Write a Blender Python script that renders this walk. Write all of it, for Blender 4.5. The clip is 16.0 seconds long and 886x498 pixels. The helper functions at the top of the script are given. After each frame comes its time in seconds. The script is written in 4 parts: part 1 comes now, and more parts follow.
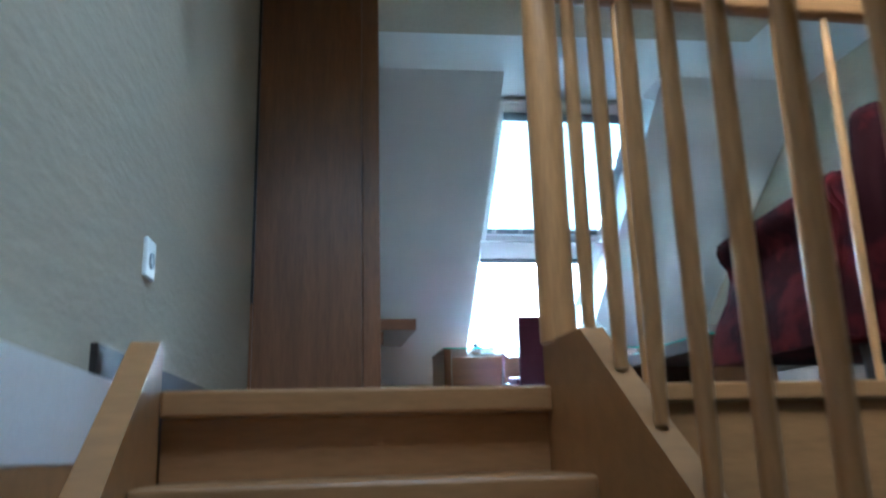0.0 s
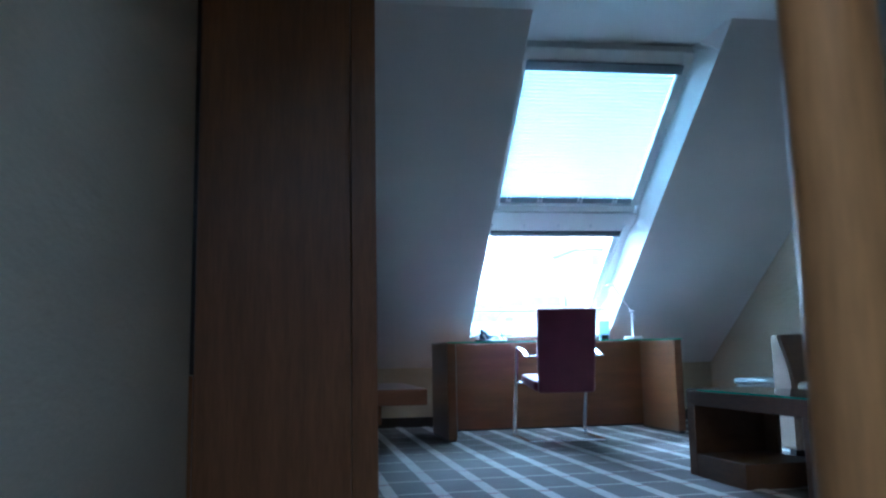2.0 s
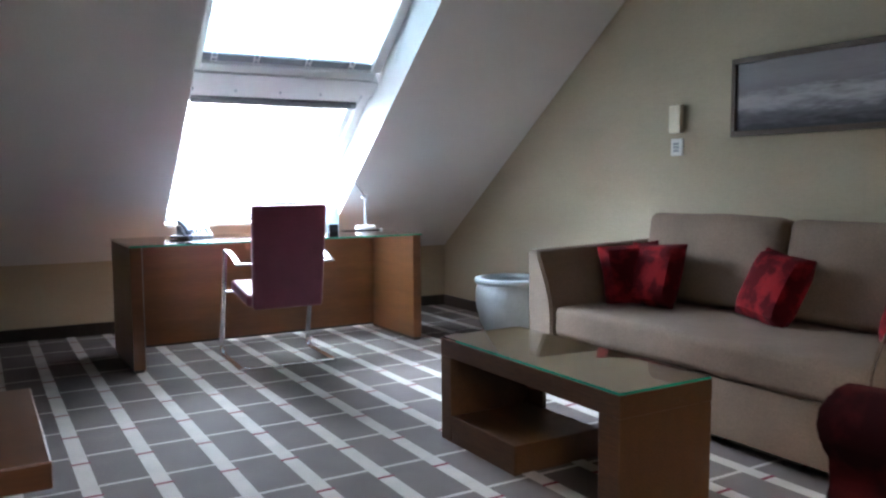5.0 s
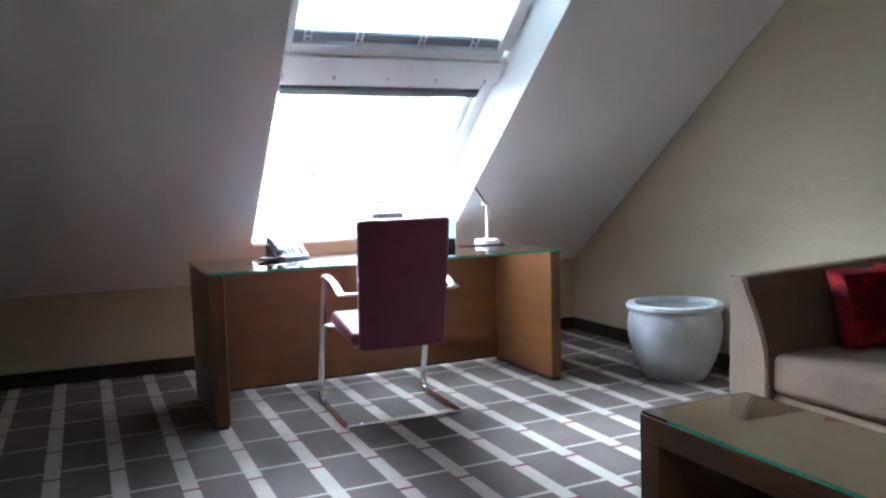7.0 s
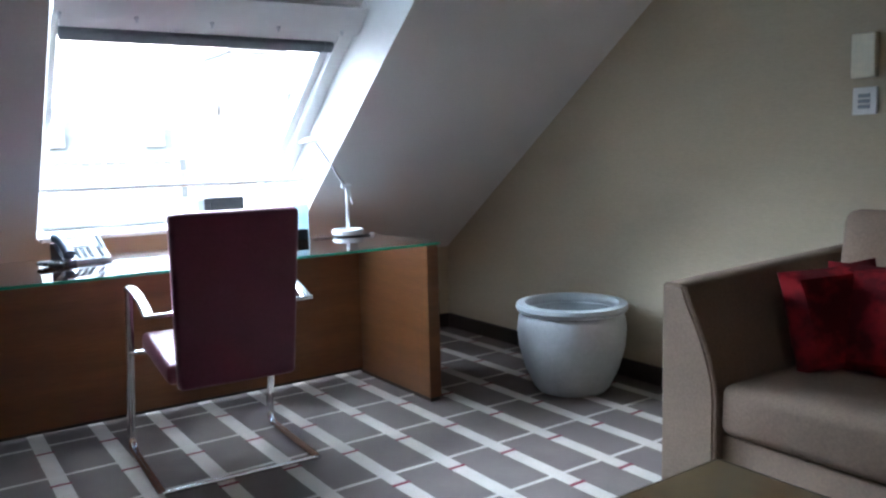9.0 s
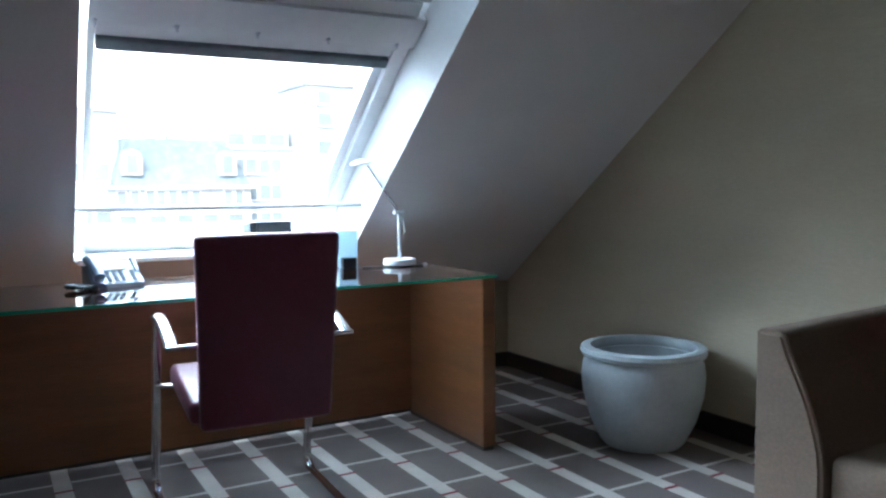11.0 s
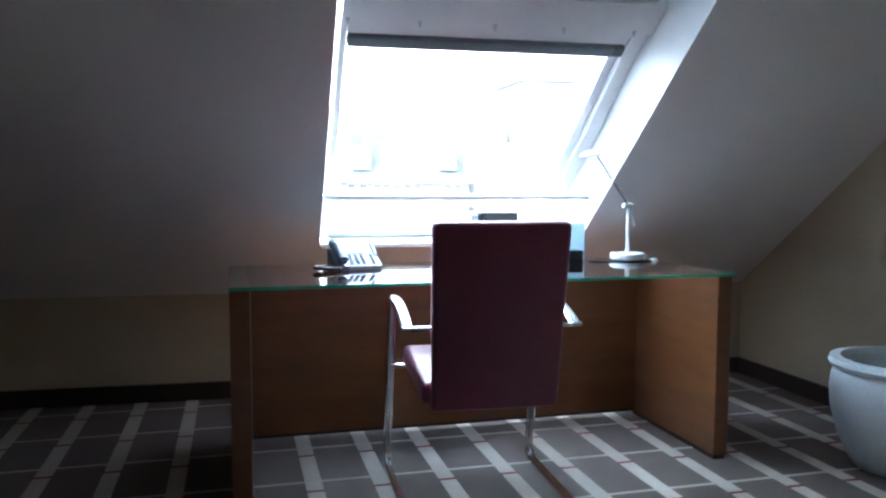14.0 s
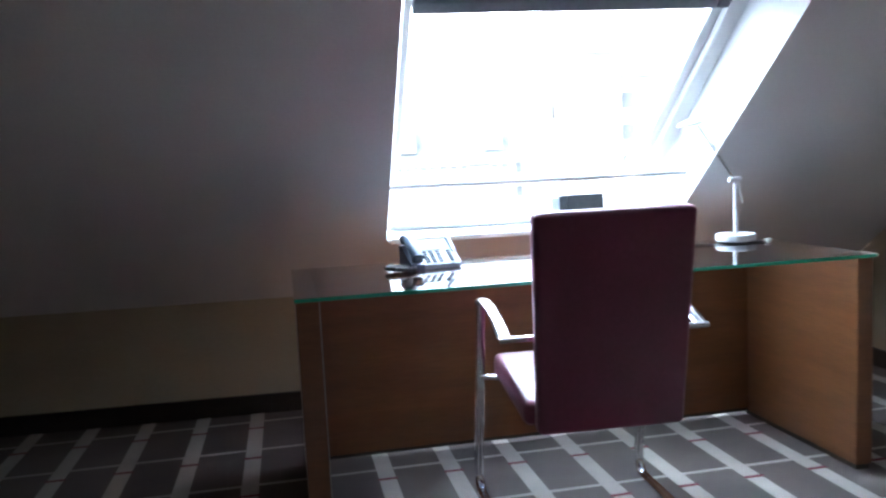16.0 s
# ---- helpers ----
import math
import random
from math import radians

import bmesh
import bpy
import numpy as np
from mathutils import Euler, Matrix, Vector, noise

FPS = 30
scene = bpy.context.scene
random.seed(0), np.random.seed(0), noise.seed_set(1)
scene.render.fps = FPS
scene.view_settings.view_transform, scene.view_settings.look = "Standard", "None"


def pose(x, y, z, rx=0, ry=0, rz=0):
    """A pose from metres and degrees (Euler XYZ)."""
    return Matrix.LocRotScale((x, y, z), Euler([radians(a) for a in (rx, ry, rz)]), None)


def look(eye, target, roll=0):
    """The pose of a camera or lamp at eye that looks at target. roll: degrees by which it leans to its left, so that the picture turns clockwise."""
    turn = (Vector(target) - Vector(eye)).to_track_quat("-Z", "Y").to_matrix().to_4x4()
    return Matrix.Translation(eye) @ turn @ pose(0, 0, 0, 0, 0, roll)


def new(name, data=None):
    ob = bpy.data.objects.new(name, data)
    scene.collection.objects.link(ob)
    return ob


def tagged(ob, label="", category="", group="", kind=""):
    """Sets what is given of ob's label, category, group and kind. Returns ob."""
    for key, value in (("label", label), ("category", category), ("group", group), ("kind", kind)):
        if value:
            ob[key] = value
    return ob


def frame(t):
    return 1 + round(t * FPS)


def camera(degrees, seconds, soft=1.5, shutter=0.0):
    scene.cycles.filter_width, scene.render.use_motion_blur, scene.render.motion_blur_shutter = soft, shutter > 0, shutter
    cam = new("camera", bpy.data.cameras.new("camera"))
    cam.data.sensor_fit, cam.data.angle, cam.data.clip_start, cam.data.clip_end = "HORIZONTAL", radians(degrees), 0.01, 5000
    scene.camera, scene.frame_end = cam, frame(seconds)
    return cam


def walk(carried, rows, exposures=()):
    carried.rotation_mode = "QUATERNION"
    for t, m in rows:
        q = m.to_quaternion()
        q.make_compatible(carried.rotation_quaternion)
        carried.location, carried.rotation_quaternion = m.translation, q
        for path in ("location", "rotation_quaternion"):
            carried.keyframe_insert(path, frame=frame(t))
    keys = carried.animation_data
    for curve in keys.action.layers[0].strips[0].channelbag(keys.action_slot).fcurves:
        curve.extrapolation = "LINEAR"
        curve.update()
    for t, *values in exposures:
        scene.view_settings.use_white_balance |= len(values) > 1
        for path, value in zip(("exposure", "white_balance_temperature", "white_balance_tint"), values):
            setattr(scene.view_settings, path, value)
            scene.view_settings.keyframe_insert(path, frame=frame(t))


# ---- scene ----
cam = camera(58.6, 16.0, soft=2.4, shutter=0.5)
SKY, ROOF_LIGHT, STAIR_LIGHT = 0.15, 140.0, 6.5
EXPOSURE = [(0.0, 3.6, 4600, -6), (0.5, 3.35, 4330, -5), (1.0, 2.98, 4350, -4), (1.5, 2.55, 4250, -3), (2.0, 2.46, 4250, -3), (2.5, 2.5, 4500, 0), (3.0, 2.6, 4650, 1), (3.5, 2.72, 5150, 4),
            (6.0, 3.02, 6000, 14), (7.0, 2.85, 6000, 13), (8.5, 2.42, 5950, 13), (11.0, 1.86, 5550, 7), (12.5, 1.76, 5450, 6), (14.0, 2.10, 5600, 9), (16.0, 2.3, 5700, 12)]
PATH = [
    (0, (-0.491, 0.418, -0.133), (-0.165, 2.329, 0.357), -1.6),
    (0.5, (-0.488, 0.718, 0.099), (-0.176, 2.63, 0.594), -0.6),
    (1, (-0.469, 1.026, 0.288), (-0.161, 2.944, 0.764), -1.0),
    (1.5, (-0.48, 1.257, 0.49), (-0.145, 3.191, 0.874), -2.2),
    (2, (-0.431, 1.539, 0.653), (-0.067, 3.487, 0.919), -1.1),
    (2.5, (-0.461, 1.774, 0.76), (0.043, 3.701, 0.944), -1.8),
    (3, (-0.392, 1.978, 0.88), (0.33, 3.841, 0.958), -0.9),
    (3.5, (-0.367, 2.149, 0.957), (0.628, 3.884, 0.957), 0.1),
    (6, (0.076, 3.212, 1.153), (1.069, 4.936, 0.938), -0.8),
    (6.5, (0.07, 3.539, 1.137), (1.0, 5.302, 0.97), -0.9),
    (7, (0.174, 3.72, 1.133), (1.003, 5.534, 0.968), -1.6),
    (7.5, (0.302, 3.913, 1.128), (1.152, 5.713, 0.929), -2.4),
    (8, (0.35, 4.142, 1.163), (1.358, 5.851, 0.914), -2.0),
    (8.5, (0.46, 4.346, 1.16), (1.594, 5.973, 0.906), -1.5),
    (11, (0.77, 4.732, 1.113), (1.77, 6.457, 0.959), -0.5),
    (11.5, (0.759, 4.776, 1.107), (1.681, 6.544, 0.952), -0.4),
    (12, (0.754, 4.795, 1.106), (1.588, 6.607, 0.95), -0.2),
    (12.5, (0.735, 4.79, 1.098), (1.482, 6.639, 0.944), -0.0),
    (13, (0.746, 4.768, 1.096), (1.38, 6.659, 0.942), -0.3),
    (13.5, (0.733, 4.767, 1.097), (1.278, 6.685, 0.939), -0.1),
    (14, (0.72, 4.767, 1.094), (1.225, 6.695, 0.931), 0.2),
    (14.5, (0.719, 4.785, 1.105), (1.219, 6.712, 0.922), 0.3),
    (15, (0.692, 4.863, 1.104), (1.186, 6.791, 0.908), 0.0),
    (15.5, (0.654, 4.995, 1.104), (1.121, 6.929, 0.898), -0.8),
    (16, (0.682, 5.167, 1.11), (1.066, 7.119, 0.902), -2.8),
]
walk(cam, [(t, look(eye, target, roll)) for t, eye, target, roll in PATH], EXPOSURE)

# ---------------------------------------------------------------- world and lights
world = bpy.data.worlds.new("sky_world")
scene.world = world
world.use_nodes = True
wn = world.node_tree.nodes
sky = wn.new("ShaderNodeTexSky")
sky.sky_type = 'NISHITA'
sky.sun_disc = False
sky.sun_elevation = radians(38)
sky.sun_rotation = radians(215)
sky.air_density, sky.dust_density, sky.ozone_density = 1.0, 5.0, 1.5
wn["Background"].inputs["Strength"].default_value = SKY
world.node_tree.links.new(sky.outputs[0], wn["Background"].inputs["Color"])

sun = new("sun", bpy.data.lights.new("sun", 'SUN'))
sun.data.energy, sun.data.angle, sun.data.color = 0.5, radians(60), (1.0, 0.97, 0.93)
sun.matrix_world = look((0, 0, 22), (16.0, 23.0, 0))


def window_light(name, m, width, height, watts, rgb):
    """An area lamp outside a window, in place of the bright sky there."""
    ob = new(name, bpy.data.lights.new(name, 'AREA'))
    ob.data.shape, ob.data.size, ob.data.size_y = 'RECTANGLE', width, height
    ob.data.energy, ob.data.color = watts, rgb
    ob.matrix_world = m
    return ob


window_light("roof_window_light", look((1.20, 9.60, 2.85), (1.65, 7.55, 1.52)), 2.8, 1.8, ROOF_LIGHT, (0.72, 0.88, 1.0))
# lamp of an unseen skylight, assumed from the light on the stairs
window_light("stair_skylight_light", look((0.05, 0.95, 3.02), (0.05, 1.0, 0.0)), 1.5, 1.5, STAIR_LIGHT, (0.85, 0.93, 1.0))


# ---------------------------------------------------------------- materials
def material(name, rgb, rough=0.6, metal=0.0, grain=0.0, grain_scale=80.0, blotch=0.0, blotch_scale=2.0,
             bump=0.0, bump_scale=200.0, stretch=(1, 1, 1), spec=0.5):
    """A principled surface with colour variation at two scales and a fine relief, in metres of the object."""
    m = bpy.data.materials.new(name)
    m.use_nodes = True
    n, l = m.node_tree.nodes, m.node_tree.links
    b = n["Principled BSDF"]
    b.inputs["Roughness"].default_value = rough
    b.inputs["Metallic"].default_value = metal
    b.inputs["Specular IOR Level"].default_value = spec
    b.inputs["Base Color"].default_value = (*rgb, 1)
    co = n.new("ShaderNodeTexCoord")
    mp = n.new("ShaderNodeMapping")
    mp.inputs["Scale"].default_value = stretch
    l.new(co.outputs["Object"], mp.inputs["Vector"])
    last = None
    for amount, scale in ((grain, grain_scale), (blotch, blotch_scale)):
        if amount <= 0:
            continue
        t = n.new("ShaderNodeTexNoise")
        t.inputs["Scale"].default_value = scale
        t.inputs["Detail"].default_value = 5
        l.new(mp.outputs[0], t.inputs["Vector"])
        r = n.new("ShaderNodeMapRange")
        r.inputs[1].default_value, r.inputs[2].default_value = 0.3, 0.7
        r.inputs[3].default_value, r.inputs[4].default_value = 1 - amount, 1 + amount
        l.new(t.outputs[0], r.inputs[0])
        mix = n.new("ShaderNodeMix")
        mix.data_type, mix.blend_type = 'RGBA', 'MULTIPLY'
        mix.inputs[0].default_value = 1.0
        if last is None:
            mix.inputs[6].default_value = (*rgb, 1)
        else:
            l.new(last, mix.inputs[6])
        l.new(r.outputs[0], mix.inputs[7])
        last = mix.outputs[2]
    if last is not None:
        l.new(last, b.inputs["Base Color"])
    if bump > 0:
        t = n.new("ShaderNodeTexNoise")
        t.inputs["Scale"].default_value = bump_scale
        t.inputs["Detail"].default_value = 4
        l.new(mp.outputs[0], t.inputs["Vector"])
        bp = n.new("ShaderNodeBump")
        bp.inputs["Strength"].default_value = bump
        bp.inputs["Distance"].default_value = 0.004
        l.new(t.outputs[0], bp.inputs["Height"])
        l.new(bp.outputs[0], b.inputs["Normal"])
    return m


M_WALL = material("cream_wallpaper", (0.475, 0.405, 0.292), 0.85, 0, 0.04, 40, 0.05, 1.3, 0.32, 11, (1, 1.0, 3.2))
M_WALL.node_tree.nodes["Mapping"].inputs["Rotation"].default_value = (radians(24), 0, 0)
M_WALL.node_tree.nodes["Bump"].inputs["Distance"].default_value = 0.012
M_PLASTER = material("white_plaster", (0.73, 0.695, 0.675), 0.9, 0, 0.03, 90, 0.05, 1.1, 0.15, 160)
M_CEIL = material("white_ceiling_paint", (0.74, 0.73, 0.71), 0.9, 0, 0.02, 90, 0.04, 1.0, 0.1, 160)
M_TRIM = material("white_lacquer", (0.78, 0.78, 0.77), 0.35, 0, 0.02, 30, 0.04, 3)
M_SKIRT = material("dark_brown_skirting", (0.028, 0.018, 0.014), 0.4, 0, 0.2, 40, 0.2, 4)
M_CHERRY = material("cherry_veneer", (0.178, 0.068, 0.025), 0.33, 0, 0.10, 14, 0.14, 2.2, 0.06, 60, (1.0, 1.0, 9.0))
M_CHERRY_UP = material("cherry_veneer_upright", (0.212, 0.088, 0.031), 0.4, 0, 0.14, 14, 0.14, 1.8, 0.06, 60, (9.0, 9.0, 0.7))
M_WENGE = material("dark_table_veneer", (0.098, 0.041, 0.014), 0.5, 0, 0.2, 16, 0.12, 2.0, 0.05, 60, (9, 1, 9))
M_TABLETOP = material("tan_tabletop", (0.300, 0.168, 0.066), 0.4, 0, 0.12, 16, 0.1, 2.0, 0.04, 60, (9, 1, 9))
M_BEECH = material("beech_wood", (0.305, 0.150, 0.053), 0.35, 0, 0.12, 18, 0.1, 2.5, 0.05, 70, (1.0, 8.0, 8.0))
M_BEECH_V = material("beech_wood_turned", (0.40, 0.205, 0.077), 0.28, 0, 0.12, 18, 0.1, 2.5, 0.04, 70, (9.0, 9.0, 0.8))
M_CHROME = material("polished_chrome", (0.72, 0.72, 0.74), 0.12, 1.0, 0.03, 30, 0.05, 5)
M_LEATHER = material("burgundy_leather", (0.150, 0.025, 0.056), 0.38, 0, 0.1, 90, 0.12, 5, 0.25, 260, spec=0.45)
M_LEATHER.node_tree.nodes["Principled BSDF"].inputs["Sheen Weight"].default_value = 0.35
M_LEATHER.node_tree.nodes["Principled BSDF"].inputs["Sheen Tint"].default_value = (0.90, 0.45, 0.62, 1)
M_LEATHER.node_tree.nodes["Principled BSDF"].inputs["Sheen Roughness"].default_value = 0.35
M_SOFA = material("taupe_velour", (0.232, 0.162, 0.116), 0.9, 0, 0.12, 120, 0.12, 4, 0.35, 220)
M_POT = material("pale_grey_glazed_clay", (0.44, 0.47, 0.48), 0.42, 0, 0.05, 50, 0.1, 5, 0.12, 60)
M_BLACK = material("black_plastic", (0.012, 0.013, 0.016), 0.55, 0, 0.1, 60, 0.1, 6)
M_GREY = material("grey_plastic", (0.30, 0.33, 0.37), 0.4, 0, 0.05, 60, 0.08, 8)
M_PHONE = material("pale_grey_phone_plastic", (0.42, 0.47, 0.51), 0.4, 0, 0.04, 60, 0.06, 8)
M_HANDSET = material("slate_blue_plastic", (0.105, 0.140, 0.195), 0.35, 0, 0.06, 60, 0.08, 8)
M_KEY = material("blue_grey_keys", (0.022, 0.036, 0.06), 0.55, 0, 0.1, 60, 0.1, 9)
M_ALU = material("brushed_aluminium", (0.62, 0.64, 0.66), 0.32, 1.0, 0.06, 60, 0.05, 5)
M_STEEL = material("dull_steel", (0.36, 0.31, 0.28), 0.5, 1.0, 0.06, 60, 0.05, 5)
M_LAMP = material("white_metal", (0.75, 0.76, 0.77), 0.3, 0.0, 0.03, 60, 0.04, 5)
M_DARKSTRIP = material("dark_grey_blind_housing", (0.15, 0.165, 0.18), 0.5, 0, 0.1, 60, 0.1, 6)
M_BOOK = material("dark_printed_cover", (0.016, 0.018, 0.022), 0.6, 0, 0.3, 40, 0.3, 14)
M_PICFRAME = material("dark_silver_frame", (0.11, 0.075, 0.055), 0.4, 0.3, 0.15, 60, 0.15, 6)
M_STONE = material("pale_render", (0.42, 0.46, 0.475), 0.9, 0, 0.08, 1.5, 0.12, 0.2)
M_ROOF = material("slate_roof", (0.205, 0.258, 0.272), 0.8, 0, 0.15, 2.0, 0.15, 0.3)
M_PANE_FAR = material("grey_far_pane", (0.25, 0.30, 0.315), 0.25, 0, 0.1, 1.0, 0.1, 0.4)
M_GROUND = material("grey_street", (0.16, 0.16, 0.155), 0.9, 0, 0.1, 1.0, 0.15, 0.1)


M_CLOUD = material("overcast_cloud", (0.8, 0.8, 0.8), 1.0, 0, 0.03, 0.01, 0.04, 0.003)
M_CLOUD.node_tree.nodes["Principled BSDF"].inputs["Emission Color"].default_value = (0.90, 0.97, 1.0, 1)
M_CLOUD.node_tree.nodes["Principled BSDF"].inputs["Emission Strength"].default_value = 0.9


def red_pattern(name, dark, light, scale):
    """A woven fabric with large soft flowers in two reds."""
    m = material(name, dark, 0.9, 0, 0.0, 1, 0.0, 1, 0.3, 260, spec=0.12)
    n, l = m.node_tree.nodes, m.node_tree.links
    b = n["Principled BSDF"]
    co = n.new("ShaderNodeTexCoord")
    vo = n.new("ShaderNodeTexVoronoi")
    vo.feature = 'SMOOTH_F1'
    vo.inputs["Scale"].default_value = scale
    no = n.new("ShaderNodeTexNoise")
    no.inputs["Scale"].default_value = scale * 2.2
    no.inputs["Detail"].default_value = 3
    add = n.new("ShaderNodeMath")
    l.new(co.outputs["Object"], vo.inputs["Vector"])
    l.new(co.outputs["Object"], no.inputs["Vector"])
    l.new(vo.outputs["Distance"], add.inputs[0])
    l.new(no.outputs[0], add.inputs[1])
    ra = n.new("ShaderNodeValToRGB")
    ra.color_ramp.elements[0].position, ra.color_ramp.elements[0].color = 0.72, (*light, 1)
    ra.color_ramp.elements[1].position, ra.color_ramp.elements[1].color = 1.0, (*dark, 1)
    l.new(add.outputs[0], ra.inputs[0])
    l.new(ra.outputs[0], b.inputs["Base Color"])
    return m


M_PILLOW = red_pattern("red_flowered_cushion_cloth", (0.10, 0.006, 0.010), (0.29, 0.014, 0.020), 9)
M_ARMCHAIR = red_pattern("dark_red_armchair_cloth", (0.017, 0.002, 0.003), (0.062, 0.006, 0.007), 6)


def glass(name, tint, rough=0.0, ior=1.5):
    m = bpy.data.materials.new(name)
    m.use_nodes = True
    b = m.node_tree.nodes["Principled BSDF"]
    b.inputs["Base Color"].default_value = (*tint, 1)
    b.inputs["Roughness"].default_value = rough
    b.inputs["Transmission Weight"].default_value = 1.0
    b.inputs["IOR"].default_value = ior
    return m


# index set low so that the panes hardly reflect the bright sill
M_GLASS = glass("faint_reflection_glass", (1, 1, 1), ior=1.12)
M_TABLEGLASS = glass("green_edged_glass", (0.96, 0.985, 0.97))
M_GLASS_EDGE = material("polished_green_glass_edge", (0.045, 0.42, 0.28), 0.15, 0, 0.05, 40, 0.05, 6)


def blind_cloth(name, front, through_rgb, share):
    """A thin sheet that lets part of the daylight through."""
    m = bpy.data.materials.new(name)
    m.use_nodes = True
    n, l = m.node_tree.nodes, m.node_tree.links
    n.remove(n["Principled BSDF"])
    d, t, mix = n.new("ShaderNodeBsdfDiffuse"), n.new("ShaderNodeBsdfTranslucent"), n.new("ShaderNodeMixShader")
    d.inputs[0].default_value = (*front, 1)
    t.inputs[0].default_value = (*through_rgb, 1)
    mix.inputs[0].default_value = share
    l.new(d.outputs[0], mix.inputs[1])
    l.new(t.outputs[0], mix.inputs[2])
    l.new(mix.outputs[0], n["Material Output"].inputs[0])
    return m


M_BLIND = blind_cloth("pleated_blind_paper", (0.75, 0.78, 0.78), (0.165, 0.198, 0.205), 0.62)
M_CARD = blind_cloth("pale_blue_frosted_card", (0.46, 0.55, 0.60), (0.50, 0.60, 0.66), 0.6)


def carpet_ground():
    m = material("grey_brown_carpet_pile", (0.128, 0.100, 0.090), 0.95, 0, 0.16, 220, 0.12, 5, 0.5, 420)
    return m


M_CARPET = carpet_ground()
M_STRIPE = material("pale_carpet_pile", (0.455, 0.40, 0.355), 0.95, 0, 0.12, 220, 0.10, 6, 0.5, 420)
M_REDDASH = material("red_carpet_pile", (0.16, 0.014, 0.030), 0.95, 0, 0.12, 220, 0.1, 6, 0.5, 420)


# ---------------------------------------------------------------- mesh helpers
def box(bm, x0, x1, y0, y1, z0, z1, bevel=0.0, seg=2, m=None):
    r = bmesh.ops.create_cube(bm, size=1)
    bmesh.ops.scale(bm, vec=(x1 - x0, y1 - y0, z1 - z0), verts=r["verts"])
    bmesh.ops.translate(bm, vec=((x0 + x1) / 2, (y0 + y1) / 2, (z0 + z1) / 2), verts=r["verts"])
    if bevel > 0:
        es = list({e for v in r["verts"] for e in v.link_edges})
        out = bmesh.ops.bevel(bm, geom=es, offset=bevel, segments=seg, profile=0.5, affect='EDGES')
        vs = list({v for f in out["faces"] for v in f.verts} | {v for v in r["verts"] if v.is_valid})
    else:
        vs = r["verts"]
    if m is not None:
        bmesh.ops.transform(bm, matrix=m, verts=vs)
    return vs


def rod(bm, a, b, r0, r1=None, seg=14):
    """A round bar from a to b."""
    a, b = Vector(a), Vector(b)
    r1 = r0 if r1 is None else r1
    d = b - a
    out = bmesh.ops.create_cone(bm, cap_ends=True, segments=seg, radius1=r0, radius2=r1, depth=d.length)
    q = d.to_track_quat('Z', 'Y').to_matrix().to_4x4()
    bmesh.ops.transform(bm, matrix=Matrix.Translation((a + b) / 2) @ q, verts=out["verts"])
    return out["verts"]


def lathe(bm, profile, seg=32, m=None):
    """Turns (radius, height) pairs about z."""
    rings = []
    for r, z in profile:
        if r < 1e-5:
            rings.append([bm.verts.new((0, 0, z))])
        else:
            rings.append([bm.verts.new((r * math.cos(2 * math.pi * i / seg), r * math.sin(2 * math.pi * i / seg), z)) for i in range(seg)])
    for p, q in zip(rings, rings[1:]):
        for i in range(seg):
            j = (i + 1) % seg
            vs = [p[i % len(p)], p[j % len(p)], q[j % len(q)], q[i % len(q)]]
            vs = list(dict.fromkeys(vs))
            if len(vs) > 2:
                bm.faces.new(vs)
    if m is not None:
        bmesh.ops.transform(bm, matrix=m, verts=[v for ring in rings for v in ring])
    bmesh.ops.recalc_face_normals(bm, faces=bm.faces)


def sweep(bm, pts, rx, ry=None, seg=12, flat=False):
    """A bar of oval section along a path of points."""
    ry = rx if ry is None else ry
    pts = [Vector(p) for p in pts]
    rings = []
    for i, p in enumerate(pts):
        d = (pts[min(i + 1, len(pts) - 1)] - pts[max(i - 1, 0)]).normalized()
        side = Vector((1, 0, 0)) if abs(d.x) < 0.9 else Vector((0, 1, 0))
        n = d.cross(side).normalized()
        side = n.cross(d).normalized()
        rings.append([bm.verts.new(p + side * rx * math.cos(2 * math.pi * k / seg) + n * ry * math.sin(2 * math.pi * k / seg)) for k in range(seg)])
    for p, q in zip(rings, rings[1:]):
        for k in range(seg):
            bm.faces.new((p[k], p[(k + 1) % seg], q[(k + 1) % seg], q[k]))
    bm.faces.new(rings[0][::-1])
    bm.faces.new(rings[-1])
    bmesh.ops.recalc_face_normals(bm, faces=bm.faces)


def prism(bm, outline, axis, a, b):
    """A flat outline of (p, q) pairs pushed from a to b along an axis ('x', 'y' or 'z')."""
    def put(p, q, w):
        return {'x': (w, p, q), 'y': (p, w, q), 'z': (p, q, w)}[axis]
    lo = [bm.verts.new(put(p, q, a)) for p, q in outline]
    hi = [bm.verts.new(put(p, q, b)) for p, q in outline]
    n = len(lo)
    bm.faces.new(lo)
    bm.faces.new(hi[::-1])
    for i in range(n):
        bm.faces.new((lo[i], hi[i], hi[(i + 1) % n], lo[(i + 1) % n]))
    bmesh.ops.recalc_face_normals(bm, faces=bm.faces)


def mesh_object(name, bm, mat, smooth=False):
    me = bpy.data.meshes.new(name)
    bm.normal_update()
    bm.to_mesh(me)
    bm.free()
    me.materials.append(mat)
    if smooth:
        me.polygons.foreach_set("use_smooth", [True] * len(me.polygons))
        me.set_sharp_from_angle(angle=radians(40))
    return new(name, me)


def part(name, bm, mat, parent, label="", smooth=False):
    ob = mesh_object(name, bm, mat, smooth)
    ob.parent = parent
    if label:
        tagged(ob, label)
    return ob


def thing(name, m, label, category, group=""):
    ob = new(name)
    ob.empty_display_size = 0.1
    ob.matrix_world = m
    return tagged(ob, label, category, group)


